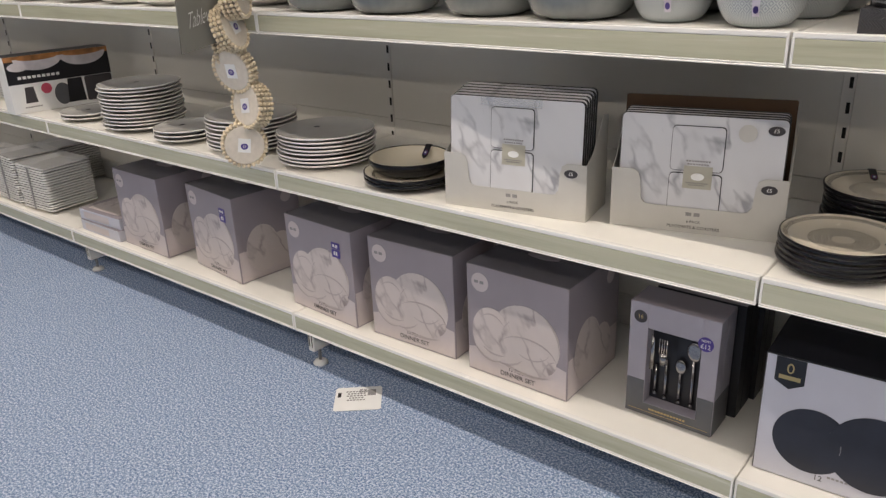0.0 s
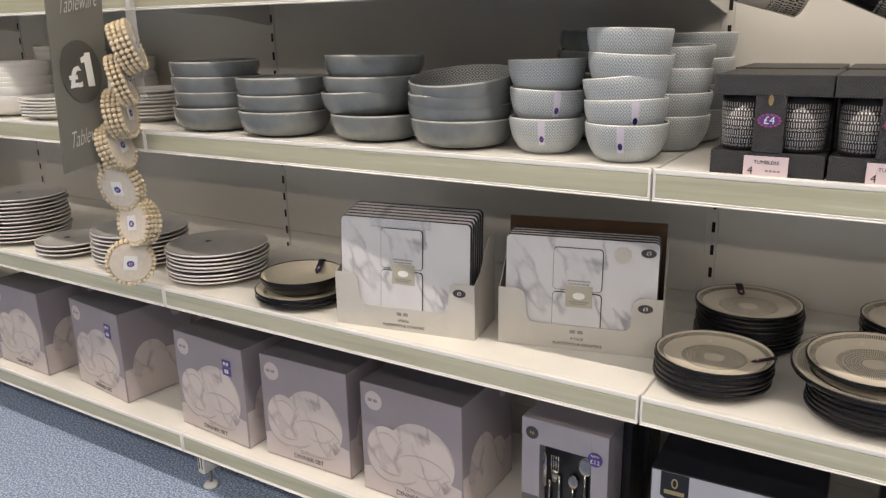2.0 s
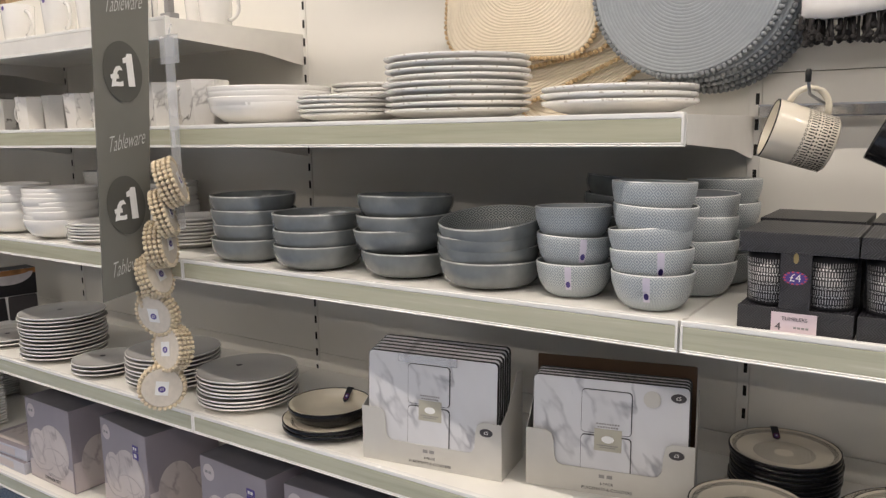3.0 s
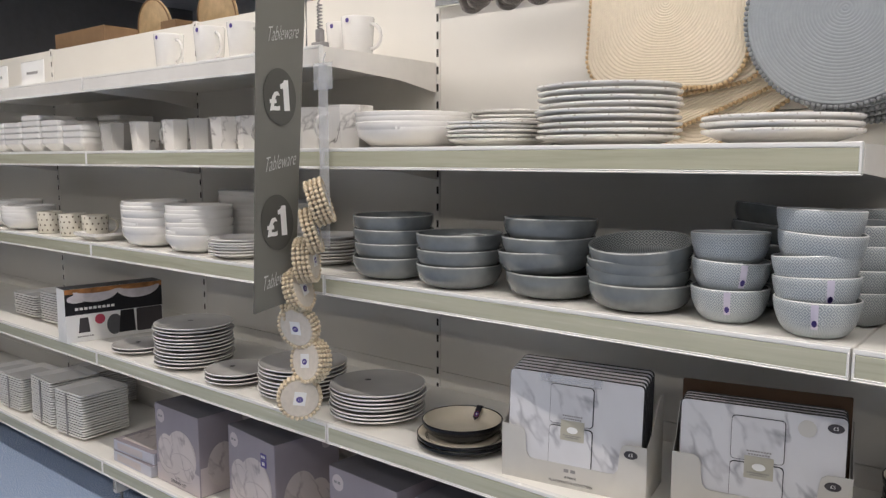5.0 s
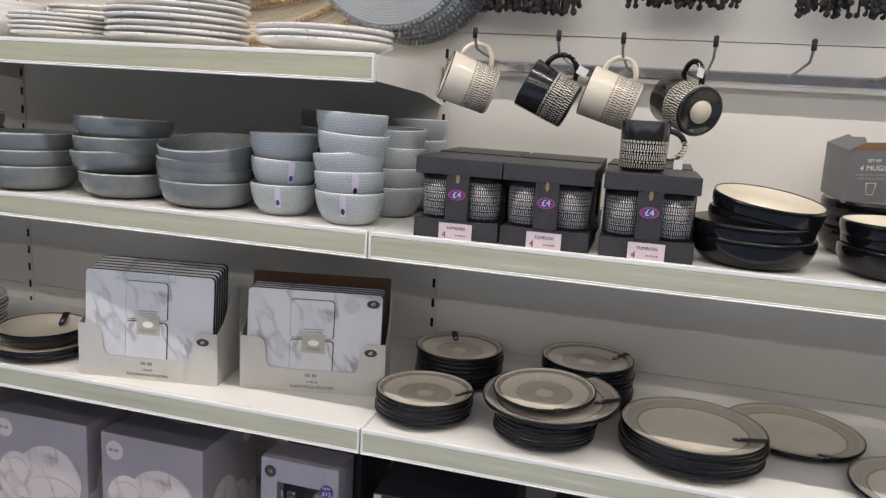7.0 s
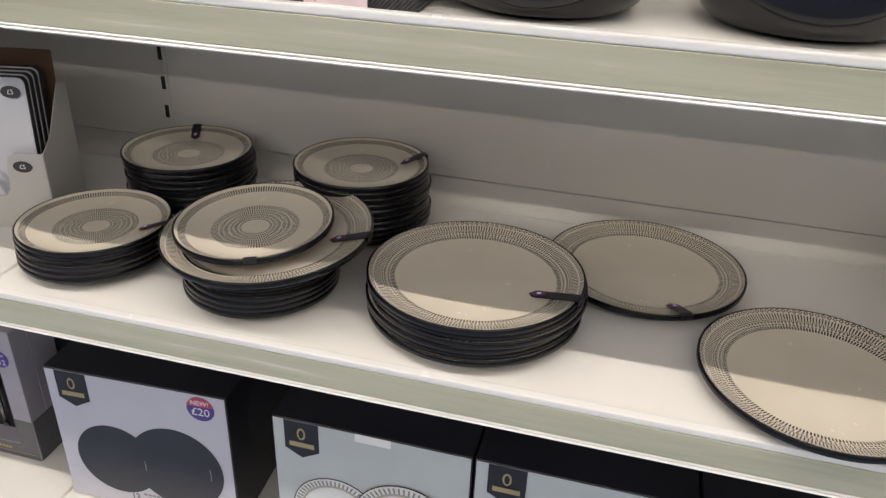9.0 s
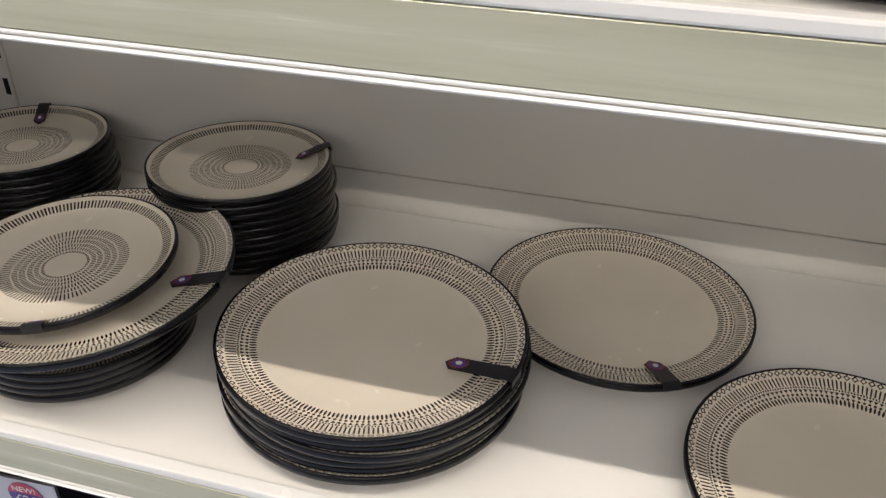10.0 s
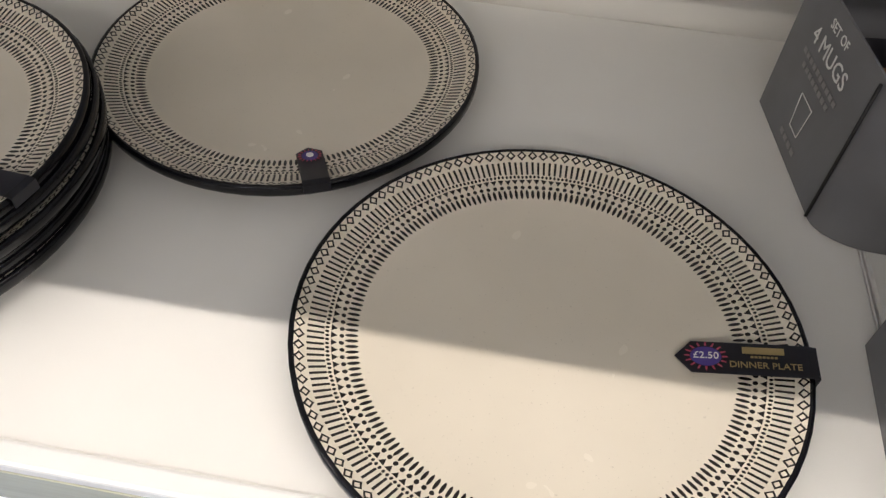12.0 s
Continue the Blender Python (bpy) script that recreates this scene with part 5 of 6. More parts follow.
def curved_mug_box(m):
    """Grey mug box with a flat printed side, and a bowed end under a cut-back lid."""
    t = thing("mug_box", "slate grey mug box with a bowed end and opened lid", "box", m, "mug boxes")
    h = 0.108
    arc = [(0.052 - 0.052 * math.cos(a), -0.030 * math.sin(a)) for a in (math.pi * i / 14 for i in range(15))]
    pts = [(0, 0.118)] + arc + [(0.104, 0.118)]
    bm = bmesh.new()
    lo = [bm.verts.new((x, y, 0)) for x, y in pts]
    hi = [bm.verts.new((x, y, h - (0.022 * min(1, max(0, (0.05 - y) / 0.05))) if 0.003 < x < 0.101 else h)) for x, y in pts]
    for i in range(len(pts)):
        j = (i + 1) % len(pts)
        bm.faces.new((lo[i], lo[j], hi[j], hi[i]))
    bm.faces.new(lo[::-1])
    bmesh.ops.recalc_face_normals(bm, faces=bm.faces[:])
    bmesh.ops.solidify(bm, geom=bm.faces[:], thickness=0.0016)
    part("sleeve", bm, SLATE_BOX, t, smooth=True)
    part("inner_shelf", cuboid(0.004, 0.100, 0.002, 0.044, h - 0.026, h - 0.023), KRAFT, t, "brown card inside")
    part("inner_wall", cuboid(0.004, 0.100, 0.0445, 0.112, h - 0.050, h - 0.047), BLACK_CARD, t, "dark card inside")
    part("corner_seam", tube([(-0.0008, 0.001, 0.001), (-0.0008, 0.001, h - 0.004)], 0.0012, 6), RUBBER, t, "dark open seam")
    part("top_flap", flat([(0.030, 0), (0.100, 0), (0.098, 0.058), (0.060, 0.064), (0.036, 0.052)], 0.0014), SLATE_BOX, t, "printed card flap lying open", pose(0, 0.108, h - 0.001, 76))
    bars(t, SIGN_WHITE, 0.066, 0.026, [0.045, 0.04], 0.005, -0.0018, pose(0, 0.108, h - 0.001, 76))
    for x0, x1, a in ((0.004, 0.100, 128), (0.010, 0.094, 30)):
        part("flap", flat([(x0, 0), (x1, 0), (x1 - 0.010, 0.034), (0.06, 0.040), (x0 + 0.012, 0.032)], 0.0014), SLATE_BOX, t, "folded-back card flap", pose(0, 0.114, h - 0.002, a - 90))
    side = pose(0, 0.059, 0, 0, 0, -90)
    lettering("SET OF", 0.009, SIGN_WHITE, t, 0.0, 0.096, -0.0005, side)
    lettering("4 MUGS", 0.0165, SIGN_WHITE, t, 0.0, 0.080, -0.0005, side)
    bars(t, INK_GREY, 0, 0.064, [0.062, 0.05], 0.0036, -0.0004, side)
    cupline = bmesh.new()
    for a, b in (((-0.010, 0.046), (-0.007, 0.022)), ((-0.007, 0.022), (0.007, 0.022)), ((0.007, 0.022), (0.010, 0.046)), ((0.010, 0.046), (-0.010, 0.046))):
        tube([(a[0], -0.0006, a[1]), (b[0], -0.0006, b[1])], 0.0004, 5, cupline)
    part("cup_drawing", cupline, SIGN_WHITE, t, m=side)
    bars(t, INK_GREY, 0, 0.010, [0.03], 0.004, -0.0004, side)
    return t


curved_mug_box(pose(1.189, -0.207, L1 + 0.0005, 0, 0, 9))
curved_mug_box(pose(1.204, -0.420, L1 + 0.0005, 0, 0, -2))

# ---- small-appliance box ----
app = carton("kitchen_box", "black and white kettle box with a coffee photo band", "box", 0.372, 0.09, 0.205, pose(-2.612, -0.286, L1 + 0.0005, 0, 0, 82), PAPER, BLACK_CARD)
LATTE = plain("coffee_photo_print", (0.38, 0.17, 0.06), 0.35, vary=0.5, scale=30)
CUP_PHOTO = plain("cup_photo_print", (0.62, 0.58, 0.60), 0.35, vary=0.15, scale=20)
decal("black_band", rect(-0.185, 0.105, 0.185, 0.204), BLACK_CARD, app, -0.0003, "black title band")
decal("coffee_glow", rect(-0.185, 0.186, 0.185, 0.204), LATTE, app, -0.0009, "warm brown coffee photo")
for u in (-0.070, 0.090):
    decal("cup_photo", oval(u, 0.192, 0.085, 0.044, 28, -math.pi, 0), CUP_PHOTO, app, -0.0015, "white cup photo")
    decal("coffee_photo", oval(u, 0.193, 0.070, 0.0095), LATTE, app, -0.0021, "brown coffee photo")
decal("cup_photo", oval(-0.142, 0.166, 0.036, 0.016), CUP_PHOTO, app, -0.0018, "white saucer photo")
bars(app, SIGN_WHITE, -0.075, 0.122, [0.15], 0.010, -0.001)
decal("kettle_photo", [(-0.140, 0.035), (-0.098, 0.035), (-0.104, 0.092), (-0.134, 0.092)], INK, app, -0.0004)
decal("red_dot", oval(-0.060, 0.080, 0.019), RED, app, -0.0004)
decal("kettle_photo", oval(-0.005, 0.052, 0.030, 0.040), SLATE_CARD, app, -0.0004)
decal("kettle_photo", [(0.010, 0.016), (0.075, 0.016), (0.070, 0.103), (0.018, 0.103)], BLACK_CARD, app, -0.0010, "black kettle photo")
decal("kettle_photo", rect(0.080, 0.012, 0.183, 0.104, 0.008), INK, app, -0.0010, "black toaster photo")
bars(app, INK_GREY, -0.115, 0.018, [0.06], 0.005, -0.0006)

# ---- sign hanging from the top shelf ----
sign = thing("price_sign", "charcoal hanging price sign lettered in white", "sign", pose(-1.270, 0, 0))
a_, b_ = Vector((0, -0.600, 1.86)), Vector((0, -0.445, 1.88))
c_, d_ = Vector((0, -0.512, 0.914)), Vector((0, -0.640, 0.896))
bm = bmesh.new()
fr = [bm.verts.new(v + Vector((0.0015, 0, 0))) for v in (a_, b_, c_, d_)]
bk = [bm.verts.new(v - Vector((0.0015, 0, 0))) for v in (a_, b_, c_, d_)]
bm.faces.new(fr)
bm.faces.new(bk[::-1])
for q in range(4):
    bm.faces.new((fr[q], bk[q], bk[(q + 1) % 4], fr[(q + 1) % 4]))
bmesh.ops.recalc_face_normals(bm, faces=bm.faces[:])
part("board", bm, SIGN_GREY, sign)
for z, word in ((1.573, 0), (1.421, 1), (1.262, 0), (1.115, 1), (0.973, 0), (1.73, 1)):
    s = (z - 0.905) / (1.87 - 0.905)
    y = -0.576 + s * (0.0535)
    for face in (90,):
        m = pose(0.0042, y, z, 0, 0, face) @ pose(0, 0, 0, 0, -3.2)
        if word:
            disc = decal("dark_disc", oval(0, 0, 0.050, 0.069), SIGN_DARK, sign, 0, "dark oval ground", m)
            lettering("£", 0.060, SIGN_WHITE, sign, -0.019, -0.012, -0.0012, m, bold=0.0022)
            decal("numeral_one", [(0.010, -0.034), (0.027, -0.034), (0.027, 0.040), (0.014, 0.040), (0.012, 0.034), (0.002, 0.030), (0.002, 0.019), (0.010, 0.020)], SIGN_WHITE, sign, -0.0012, "", m)
        else:
            lettering("Tableware", 0.050, SIGN_FAINT, sign, 0, 0, -0.0008, m @ pose(0, 0, 0, 0, -8), shear=0.95, squeeze=0.47, bold=-0.0006)
part("hanger", tube([(0, -0.45, 1.52), (0, -0.45, 1.70), (0, -0.50, 1.86)], 0.003, 8), WIRE, sign, "thin steel hanger", pose(-0.006, 0, 0))

clip = thing("cable_clip", "grey coiled security cable with a clip", "cable", pose(-1.298, -0.385, L4 + 0.0005))
part("clip", cuboid(-0.02, 0.02, -0.014, 0.014, 0, 0.022, 0.004, seg=2), INK_GREY, clip)
part("plug", cuboid(-0.009, 0.009, -0.009, 0.009, 0.0222, 0.055, 0.003, seg=2), INK_GREY, clip)
coil = [(0.006 * math.cos(i * 0.8), 0.006 * math.sin(i * 0.8), 0.055 + i * 0.0011) for i in range(60)] + [(0.004, 0, 0.135), (-0.004, 0, 0.20), (-0.03, 0, 0.30)]
part("cable", tube(coil, 0.0022, 6), INK_GREY, clip)

# ---- clear strip with beaded coasters ----
strip = thing("merchandising_strip", "clear plastic hanging strip clipped to the shelf", "strip", pose(-1.196, -0.470, 0))
part("strip", cuboid(-0.017, 0.017, -0.0006, 0.0006, 1.05, 1.50), CLEAR, strip)
part("strip_head", cuboid(-0.034, 0.034, -0.0009, 0.0009, 1.44, 1.505, 0.0006), CLEAR, strip)
part("hook", tube([(0, 0, 1.50), (0, 0.004, 1.515), (0, 0.010, 1.53)], 0.0018, 6), CLEAR, strip)
for i, (x, z, turn, lean, n) in enumerate(((-1.166, 1.172, 136, -14, 4), (-1.192, 1.098, 124, -16, 3), (-1.218, 1.020, 124, -12, 4), (-1.246, 0.945, 108, -12, 3), (-1.345, 0.890, -38, 12, 3), (-1.276, 0.838, 6, 6, 3), (-1.255, 0.752, 2, -4, 4), (-1.268, 0.652, 44, 0, 3))):
    pack = thing("coaster_pack", "round woven coasters with a beaded edge, tied together", "coasters", pose(x, -0.492 - 0.012 * (i % 2), z, lean + 5 * (i % 3 - 1), 9 * ((i * 2) % 3 - 1), turn + 7 * (i % 2)) @ Matrix.Diagonal((1.12, 1.12, 1.12, 1)), "coaster packs")
    for k in range(n):
        disc = lathe([(0, -0.002), (0.043, -0.002), (0.045, 0), (0.043, 0.002)] + [(0.041 - 0.004 * j, 0.002 + (0.0006 if j % 2 else 0)) for j in range(10)] + [(0, 0.002)], 36)
        y = 0.0105 * k
        co = part("coaster", disc, COASTER_FACE, pack, m=pose(0, y, 0, 90))
        ring = beads([(0.0485 * math.cos(2 * math.pi * j / 28), 0.0485 * math.sin(2 * math.pi * j / 28), 0) for j in range(28)], 0.0056)
        part("beaded_edge", ring, BEAD_CREAM, co, "cream wooden beads")
    decal("price_paper", rect(-0.014, -0.016, 0.014, 0.016), PAPER, pack, -0.0034, "white price paper")
    decal("price_mark", oval(0, -0.002, 0.008, 0.007), PURPLE, pack, -0.0042, "purple price mark")
    lettering("£3", 0.008, SIGN_WHITE, pack, 0, -0.002, -0.0048)

# ---- woven placemats hanging on the back panel ----
def hook_arm(parent, x, z, reach, tip=True):
    part("prong", tube([(x, -0.030, z), (x, -reach * 0.5, z + 0.004), (x, -reach + 0.02, z + 0.014), (x, -reach, z + 0.034)], 0.0026, 8), WIRE, parent)
    if tip:
        part("tip", lathe([(0, 0), (0.0045, 0), (0.0045, 0.018), (0.003, 0.020), (0, 0.020)], 10), RUBBER, parent, "black rubber tip", pose(x, -reach, z + 0.032))


def woven_round(m, r, rope, bead, label, group):
    t = thing("placemat", label, "placemat", m, group)
    prof = [(0, -0.003), (r, -0.003), (r, 0.002)]
    k = int(r / 0.0065)
    for i in range(k):
        q = r - i * r / k
        prof += [(q - 0.0005, 0.003), (q - r / k * 0.5, 0.0058), (max(q - r / k + 0.0005, 0), 0.003)]
    prof.append((0, 0.003))
    part("weave", lathe(prof, 72), rope, t, m=pose(0, 0, 0, 90))
    n = int(2 * math.pi * r / 0.0105)
    part("beaded_edge", beads([((r + 0.004) * math.cos(2 * math.pi * j / n), 0, (r + 0.004) * math.sin(2 * math.pi * j / n)) for j in range(n)], 0.0062), bead, t)
    return t


def rounded(a, r):
    """A square of half-width a with corners of radius r, ever the same number of points."""
    return [(cu + r * math.cos(radians(q + 9 * i)), cv + r * math.sin(radians(q + 9 * i))) for cu, cv, q in ((a - r, r - a, -90), (a - r, a - r, 0), (r - a, a - r, 90), (r - a, r - a, 180)) for i in range(11)]


def woven_square(m, w, rope, bead, label, group):
    t = thing("placemat", label, "placemat", m, group)
    k = int(w / 2 / 0.0058)
    bm = bmesh.new()
    loops = []
    for i in range(k + 1):
        s = 1 - i / k * 0.985
        a = w / 2 * s
        for dz in ((0.003,) if i == k else (0.003, 0.0043)):
            aa = a if dz == 0.003 else a - w / 2 / k * 0.5
            loops.append([bm.verts.new((u, -dz, v)) for u, v in rounded(aa, aa * min(0.98, 0.40 + 0.95 * (i / k)))])
    back = [bm.verts.new((u, 0.003, v)) for u, v in rounded(w / 2, w / 2 * 0.40)]
    loops = [back] + loops
    for a, b in zip(loops, loops[1:]):
        for q in range(len(a)):
            f = bm.faces.new((a[q], a[(q + 1) % len(a)], b[(q + 1) % len(b)], b[q]))
    bm.faces.new(loops[0])
    bm.faces.new(loops[-1])
    bmesh.ops.recalc_face_normals(bm, faces=bm.faces[:])
    part("weave", bm, rope, t)
    edge = rect(-w / 2 - 0.003, -w / 2 - 0.003, w / 2 + 0.003, w / 2 + 0.003, w / 2 * 0.41)
    pts = []
    for (u0, v0), (u1, v1) in zip(edge, edge[1:] + edge[:1]):
        n = max(1, round(math.hypot(u1 - u0, v1 - v0) / 0.0108))
        pts += [(u0 + (u1 - u0) * i / n, 0, v0 + (v1 - v0) * i / n) for i in range(n)]
    part("beaded_edge", beads(pts, 0.0062), bead, t)
    return t


for i, (x, z, y, turn) in enumerate(((-0.487, 1.622, -0.078, 2), (-0.462, 1.606, -0.062, -8), (-0.430, 1.560, -0.046, -22), (-0.40, 1.512, -0.030, -32))):
    woven_square(pose(x, y, z, -2, turn, 0), 0.375, ROPE_CREAM, BEAD_TAN, "cream woven placemat with rounded corners and beaded edge", "cream placemats")
for i, (x, z, y) in enumerate(((-0.113, 1.560, -0.105), (-0.098, 1.552, -0.088), (-0.088, 1.545, -0.070), (-0.080, 1.538, -0.052), (-0.074, 1.533, -0.034))):
    woven_round(pose(x, y, z, -2, 0, 0), 0.184, ROPE_GREY, BEAD_GREY, "round blue-grey woven placemat with beaded edge", "grey placemats")
rack = thing("hook_bar", "chrome hook bar across the back panel", "rail", pose(0, 0, 0), "hook bars")
part("bar", cuboid(-BAY + 0.015, -0.015, -0.030, -0.014, 1.775, 1.797, 0.003), CHROME, rack)
for x in (-0.487, -0.113):
    part("prong", tube([(x, -0.03, 1.785), (x, -0.10, 1.788), (x, -0.13, 1.80)], 0.0026, 8), WIRE, rack)

# ---- hanging glasses above the high shelf ----
bar2 = thing("hook_bar", "chrome hook bar across the back panel", "rail", pose(0, 0, 0), "hook bars")
part("bar", cuboid(-BAY + 0.015, -0.70, -0.030, -0.014, 1.700, 1.722, 0.003), CHROME, bar2)
for x in (-0.955, -0.86, -0.765):
    part("prong", tube([(x, -0.03, 1.71), (x, -0.24, 1.714), (x, -0.26, 1.735)], 0.0026, 8), WIRE, bar2)
GLASS = bowl_mesh("glass_cup", 0.038, 0.085, 0.030, (SMOKED,) * 3, 0.003, 0.9, 32)
for x, y in ((-0.955, -0.18), (-0.905, -0.22), (-0.86, -0.16), (-0.81, -0.21), (-0.765, -0.17)):
    c = thing("glass_cup", "smoked glass cup hanging by its handle", "glass", pose(x, y, 1.658, 60, 15, 20), "glass cups")
    part("cup", GLASS, SMOKED, c)
    part("handle", tube([(0.035, 0, 0.07), (0.058, 0, 0.066), (0.062, 0, 0.04), (0.036, 0, 0.02)], 0.004, 8), SMOKED, c)

# ---- rail with hanging mugs and tea towels ----
rail = thing("hook_rail", "chrome rail with black-tipped hooks on the back panel", "rail", pose(0, 0, 0), "hook bars")
part("bar", cuboid(0.013, BAY - 0.013, -0.042, -0.022, 1.290, 1.316, 0.004, seg=2), CHROME, rail)
for x in (0.013, BAY - 0.033):
    part("rail_bracket", cuboid(x, x + 0.02, -0.0215, -0.0005, 1.288, 1.318), STEEL, rail)
for x in (0.142, 0.302, 0.420, 0.580, 0.74, 0.90, 1.06):
    hook_arm(rail, x, 1.310, 0.30)


def hung_mug(x, y, z, mat, label, yaw, pitch):
    """A mug hanging by its handle: the handle points up."""
    m = pose(x, y, z, 0, 0, yaw) @ pose(0, 0, 0, 0, -90 + pitch, 0) @ pose(0, 0, -0.052)
    mug("mug", label, 0.0490, 0.100, mat, m, CREAM_GLAZE if mat is CREAM_MUG else BLACK_GLAZE, CREAM_GLAZE if mat is CREAM_MUG else BLACK_GLAZE, group="printed mugs", turn=0)


for x, y, z, mat, yaw, pitch in ((0.124, -0.262, 1.258, CREAM_MUG, 20, 18), (0.285, -0.262, 1.246, BLACK_MUG, 6, 26),
                                 (0.402, -0.250, 1.243, CREAM_MUG, 2, 18), (0.542, -0.262, 1.240, BLACK_MUG, -58, 14)):
    hung_mug(x, y, z, mat, "%s printed mug hanging from a hook by its handle" % ("cream" if mat is CREAM_MUG else "black"), yaw, pitch)


def towel(x, z):
    t = thing("tea_towel", "folded white tea towel with black woven bands and tassels", "towel", pose(x, -0.095, z), "tea towels")
    w = 0.205
    cloth = bmesh.new()
    nx, nz = 18, 14
    grid = {}
    for s, y0 in ((0, -0.016), (1, 0.012)):
        for i in range(nx + 1):
            for k in range(nz + 1):
                u, v = i / nx - 0.5, k / nz
                grid[s, i, k] = cloth.verts.new((u * w * (1 - 0.04 * v), y0 + 0.004 * math.sin(u * 9 + v * 2) * (1 - v * 0.5) - (0.004 if s == 0 else 0) * (1 - 4 * u * u), v * 0.34 + 0.004 * math.sin(u * 7) * (1 - v)))
    for s in (0, 1):
        for i in range(nx):
            for k in range(nz):
                q = [grid[s, i, k], grid[s, i + 1, k], grid[s, i + 1, k + 1], grid[s, i, k + 1]]
                cloth.faces.new(q if s == 0 else q[::-1]).smooth = True
    for k in range(nz):
        cloth.faces.new((grid[0, 0, k + 1], grid[1, 0, k + 1], grid[1, 0, k], grid[0, 0, k]))
        cloth.faces.new((grid[0, nx, k], grid[1, nx, k], grid[1, nx, k + 1], grid[0, nx, k + 1]))
    for i in range(nx):
        cloth.faces.new((grid[0, i, 0], grid[1, i, 0], grid[1, i + 1, 0], grid[0, i + 1, 0]))
        cloth.faces.new((grid[0, i + 1, nz], grid[1, i + 1, nz], grid[1, i, nz], grid[0, i, nz]))
    bmesh.ops.recalc_face_normals(cloth, faces=cloth.faces[:])
    part("cloth", cloth, CLOTH, t)
    for v, half, kind in ((0.070, 0.003, 0), (0.084, 0.008, 1), (0.100, 0.003, 0), (0.118, 0.008, 2), (0.134, 0.003, 0), (0.158, 0.014, 3), (0.185, 0.003, 0)):
        band = bmesh.new()
        if kind == 0:
            flat(rect(-w / 2 + 0.006, v - 0.0015, w / 2 - 0.022, v + 0.0015), 0.0008, band)
        else:
            n = (0, 22, 26, 34)[kind]
            for j in range(n):
                u = -w / 2 + 0.008 + (w - 0.032) * j / n
                s = 0.007 if kind != 3 else 0.0
                flat([(u, v - half), (u + 0.0028, v - half), (u + 0.0028 + (s if kind == 2 or j % 2 else -s), v + half), (u + (s if kind == 2 or j % 2 else -s), v + half)], 0.0008, band)
        part("woven_band", band, INK, t, "black woven band", pose(0, -0.0262, 0))
    r2 = random.Random(int(x * 1000))
    fr = bmesh.new()
    for j in range(120):
        u = r2.uniform(-w / 2 - 0.004, w / 2 + 0.012)
        y = r2.uniform(-0.014, 0.012)
        ln = r2.uniform(0.014, 0.046)
        tube([(u, y, 0.004), (u + r2.uniform(-0.004, 0.004), y, -ln * 0.6), (u + r2.uniform(-0.005, 0.005), y - 0.002, -ln)], 0.0030, 5, fr)
        bmesh.ops.create_icosphere(fr, subdivisions=1, radius=r2.uniform(0.0045, 0.0075), matrix=Matrix.Translation((u, y, -ln)))
    part("tassels", fr, TASSEL, t, "charcoal cotton tassels")
    fl = bmesh.new()
    for j in range(26):
        z0 = 0.01 + 0.30 * j / 26
        tube([(w / 2 - 0.004, 0, z0), (w / 2 + 0.012, r2.uniform(-0.006, 0.006), z0 - 0.004), (w / 2 + 0.022, r2.uniform(-0.008, 0.008), z0 - 0.014)], 0.0012, 4, fl)
    part("side_fringe", fl, CLOTH, t, "white frayed side edge")


for x, z in ((0.196, 1.462), (0.512, 1.480), (0.835, 1.470)):
    towel(x, z)
rail2 = thing("hook_rail", "chrome rail holding tea towels on the back panel", "rail", pose(0, 0, 0), "hook bars")
part("bar", cuboid(0.013, BAY - 0.013, -0.042, -0.022, 1.800, 1.826, 0.004, seg=2), CHROME, rail2)
for x in (0.196, 0.512, 0.835):
    part("prong", tube([(x, -0.03, 1.812), (x, -0.10, 1.816)], 0.003, 8), WIRE, rail2)
    part("clip", cuboid(x - 0.02, x + 0.02, -0.110, -0.082, 1.775, 1.815, 0.003), RUBBER, rail2)

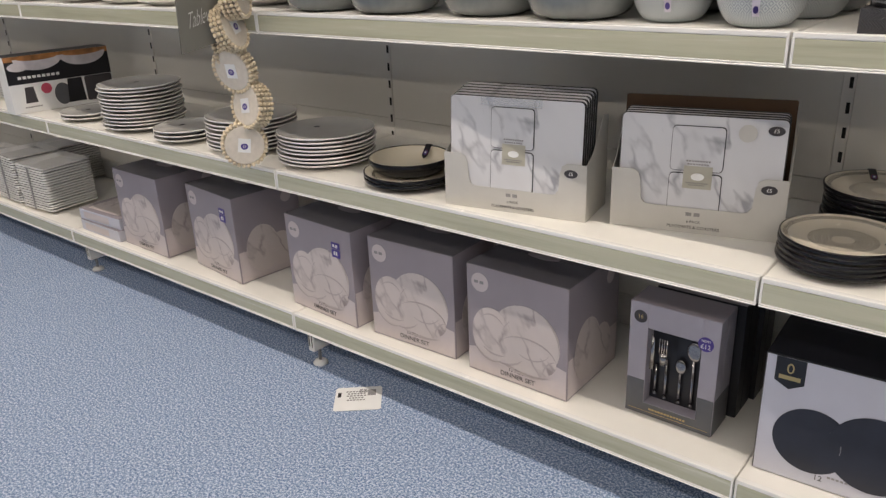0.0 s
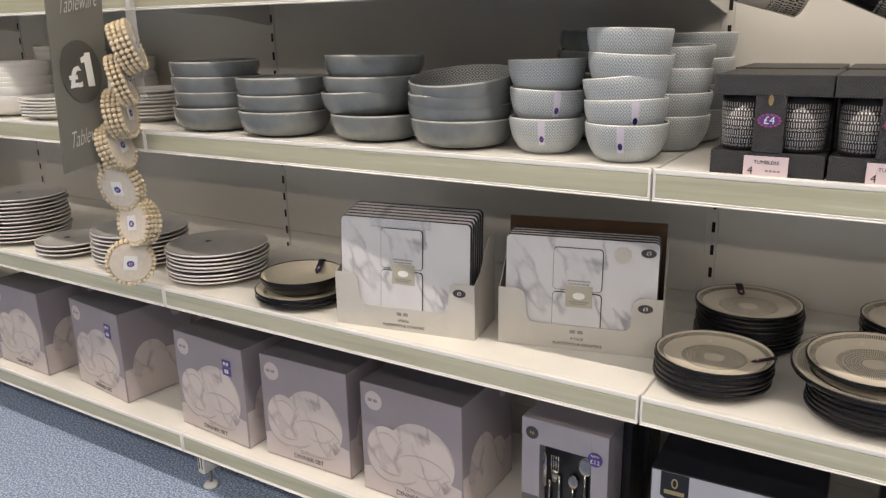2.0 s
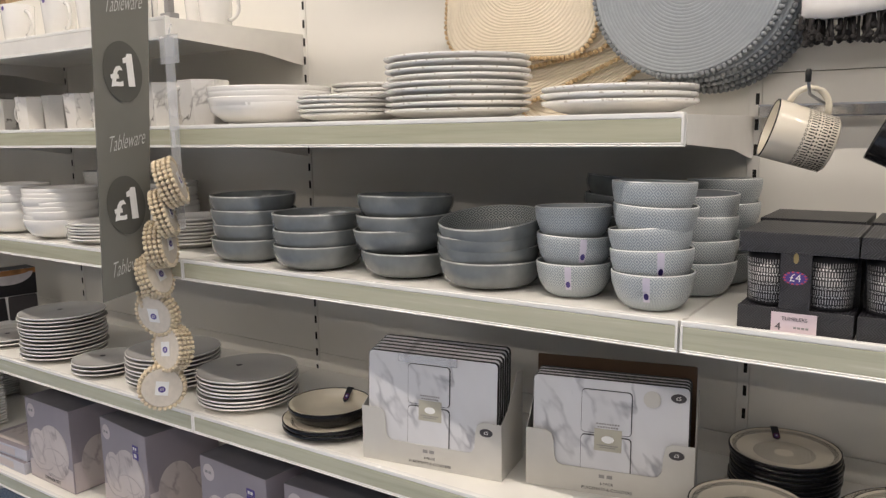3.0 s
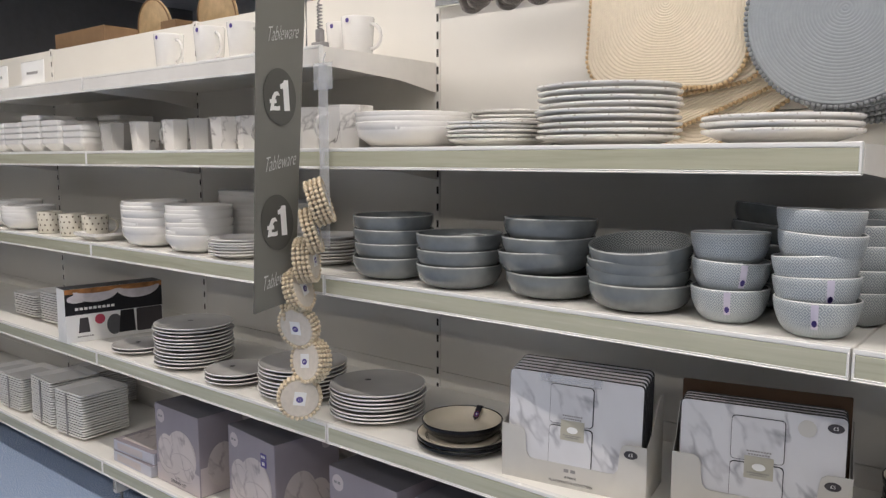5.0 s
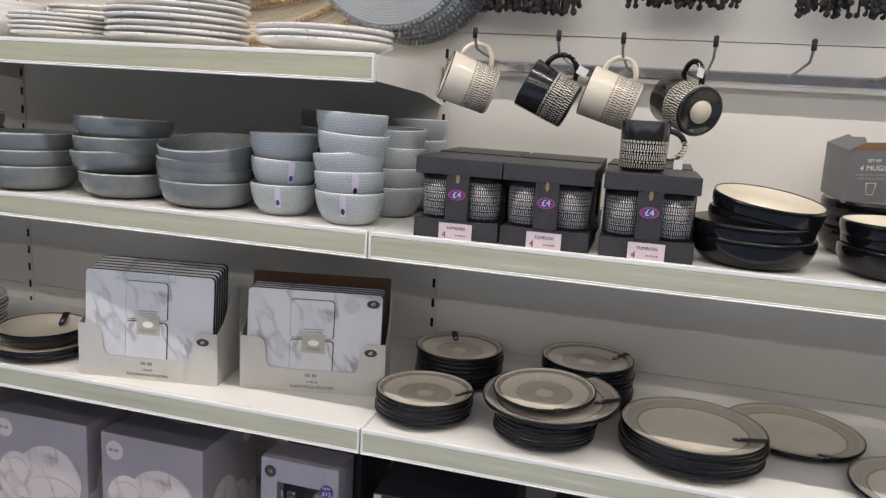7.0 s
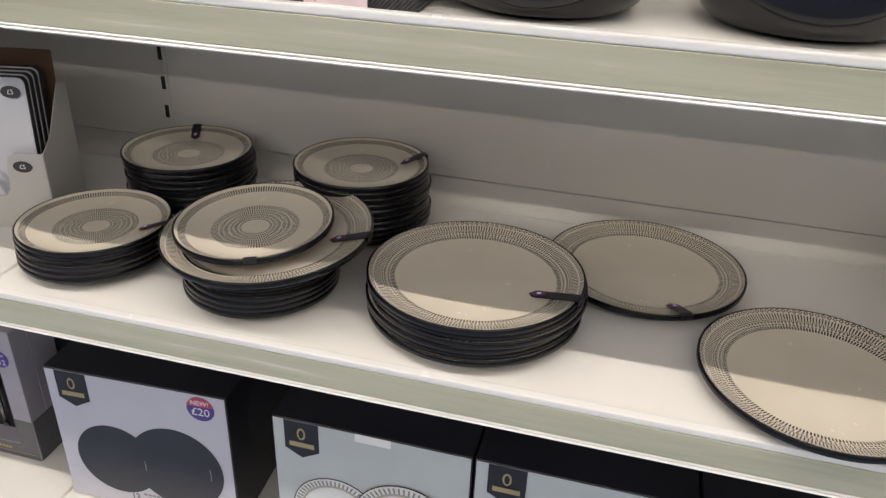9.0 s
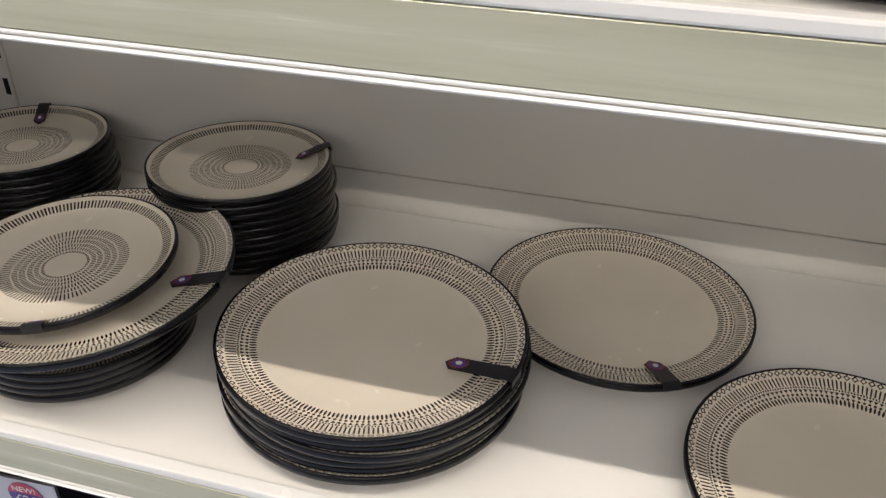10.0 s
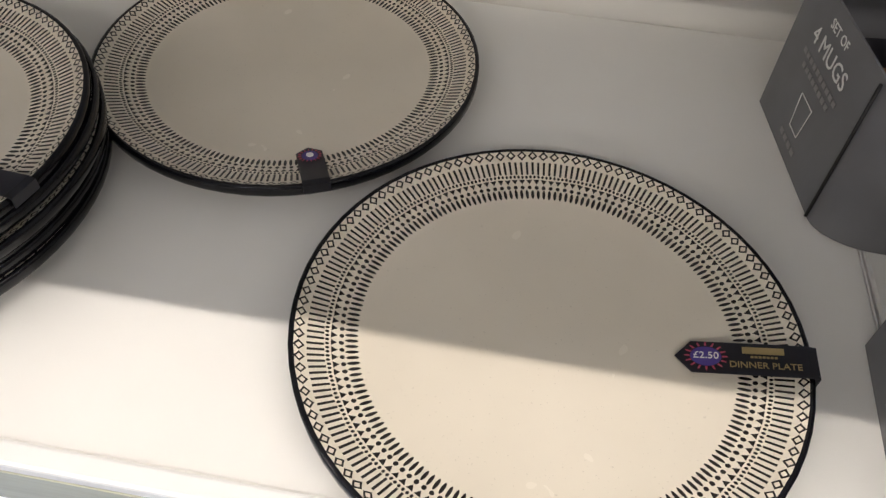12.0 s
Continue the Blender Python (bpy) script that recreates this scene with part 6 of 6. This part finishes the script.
# ---- goods on the far side, over the low back panel ----
back_shelf = thing("back_shelf", "cream steel top shelf of the aisle behind", "shelf", pose(0, 0, 0))
part("deck", cuboid(-4.85, -1.24, 0.052, 0.50, 1.70, 1.722, 0.002), ENAMEL, back_shelf)
part("end_support", cuboid(-1.262, -1.242, 0.052, 0.50, 0.0, 1.699), STEEL, back_shelf)
part("end_support", cuboid(-4.85, -4.83, 0.052, 0.50, 0.0, 1.699), STEEL, back_shelf)
for x in (-3.06, -2.58, -2.18, -1.85):
    b = thing("serving_board", "round pale wooden serving board standing upright", "board", pose(x, 0.22, 1.7225, 6), "wooden boards")
    part("board", lathe([(0, -0.008), (0.130, -0.008), (0.135, -0.003), (0.135, 0.003), (0.130, 0.008), (0, 0.008)], 48), WOOD, b, m=pose(0, 0, 0.136, 90))
    part("rim", lathe([(0.129, 0.0082), (0.136, 0.0082), (0.136, 0.0100), (0.129, 0.0100), (0.129, 0.0082)], 48), KRAFT, b, "dark bark edge", pose(0, 0, 0.136, 90))
    part("ear", cuboid(-0.02, 0.02, -0.008, 0.008, 0.268, 0.30, 0.004), WOOD, b)
for x, w, hh in ((-3.62, 0.5, 0.18), (-2.82, 0.12, 0.14)):
    carton("shelf_box", "plain brown card box on the shelf behind", "box", w, 0.24, hh, pose(x, 0.12, 1.7225), KRAFT, KRAFT, "brown boxes")
beam = thing("far_fascia", "dark fascia board with an orange stripe on the far wall", "fascia", pose(0, 0, 0))
part("board", cuboid(-6.98, -3.9, 2.94, 2.99, 1.75, 2.15, 0.004), SIGN_DARK, beam)
part("stripe", cuboid(-6.98, -3.9, 2.925, 2.939, 1.95, 2.08, 0.003), ORANGE, beam)
for x, hh in ((-3.28, 0.05), (-2.95, 0.04)):
    c = carton("word_card", "small white shelf card with handwriting", "card", 0.2, 0.002, 0.10, pose(x, -0.40, L4 + 0.0005), PAPER, PAPER, "shelf cards")
    bars(c, INK_GREY, 0, 0.05, [0.10], 0.010, -0.0006)

# ---- ceiling lights ----
def light_fitting(x, y):
    t = thing("ceiling_light", "white linear ceiling light with a lit diffuser", "ceiling light", pose(x, y, CEIL), "ceiling lights")
    part("housing", cuboid(-0.74, 0.74, -0.06, 0.06, -0.06, -0.0005, 0.004), RIDGE, t)
    part("diffuser", cuboid(-0.72, 0.72, -0.034, 0.034, -0.075, -0.0605, 0.004), GLOW, t, "lit frosted diffuser")


for y in (-4.94, -2.98, -1.01, 0.94):
    for i in range(7):
        light_fitting(-5.0 + 1.55 * i, y)
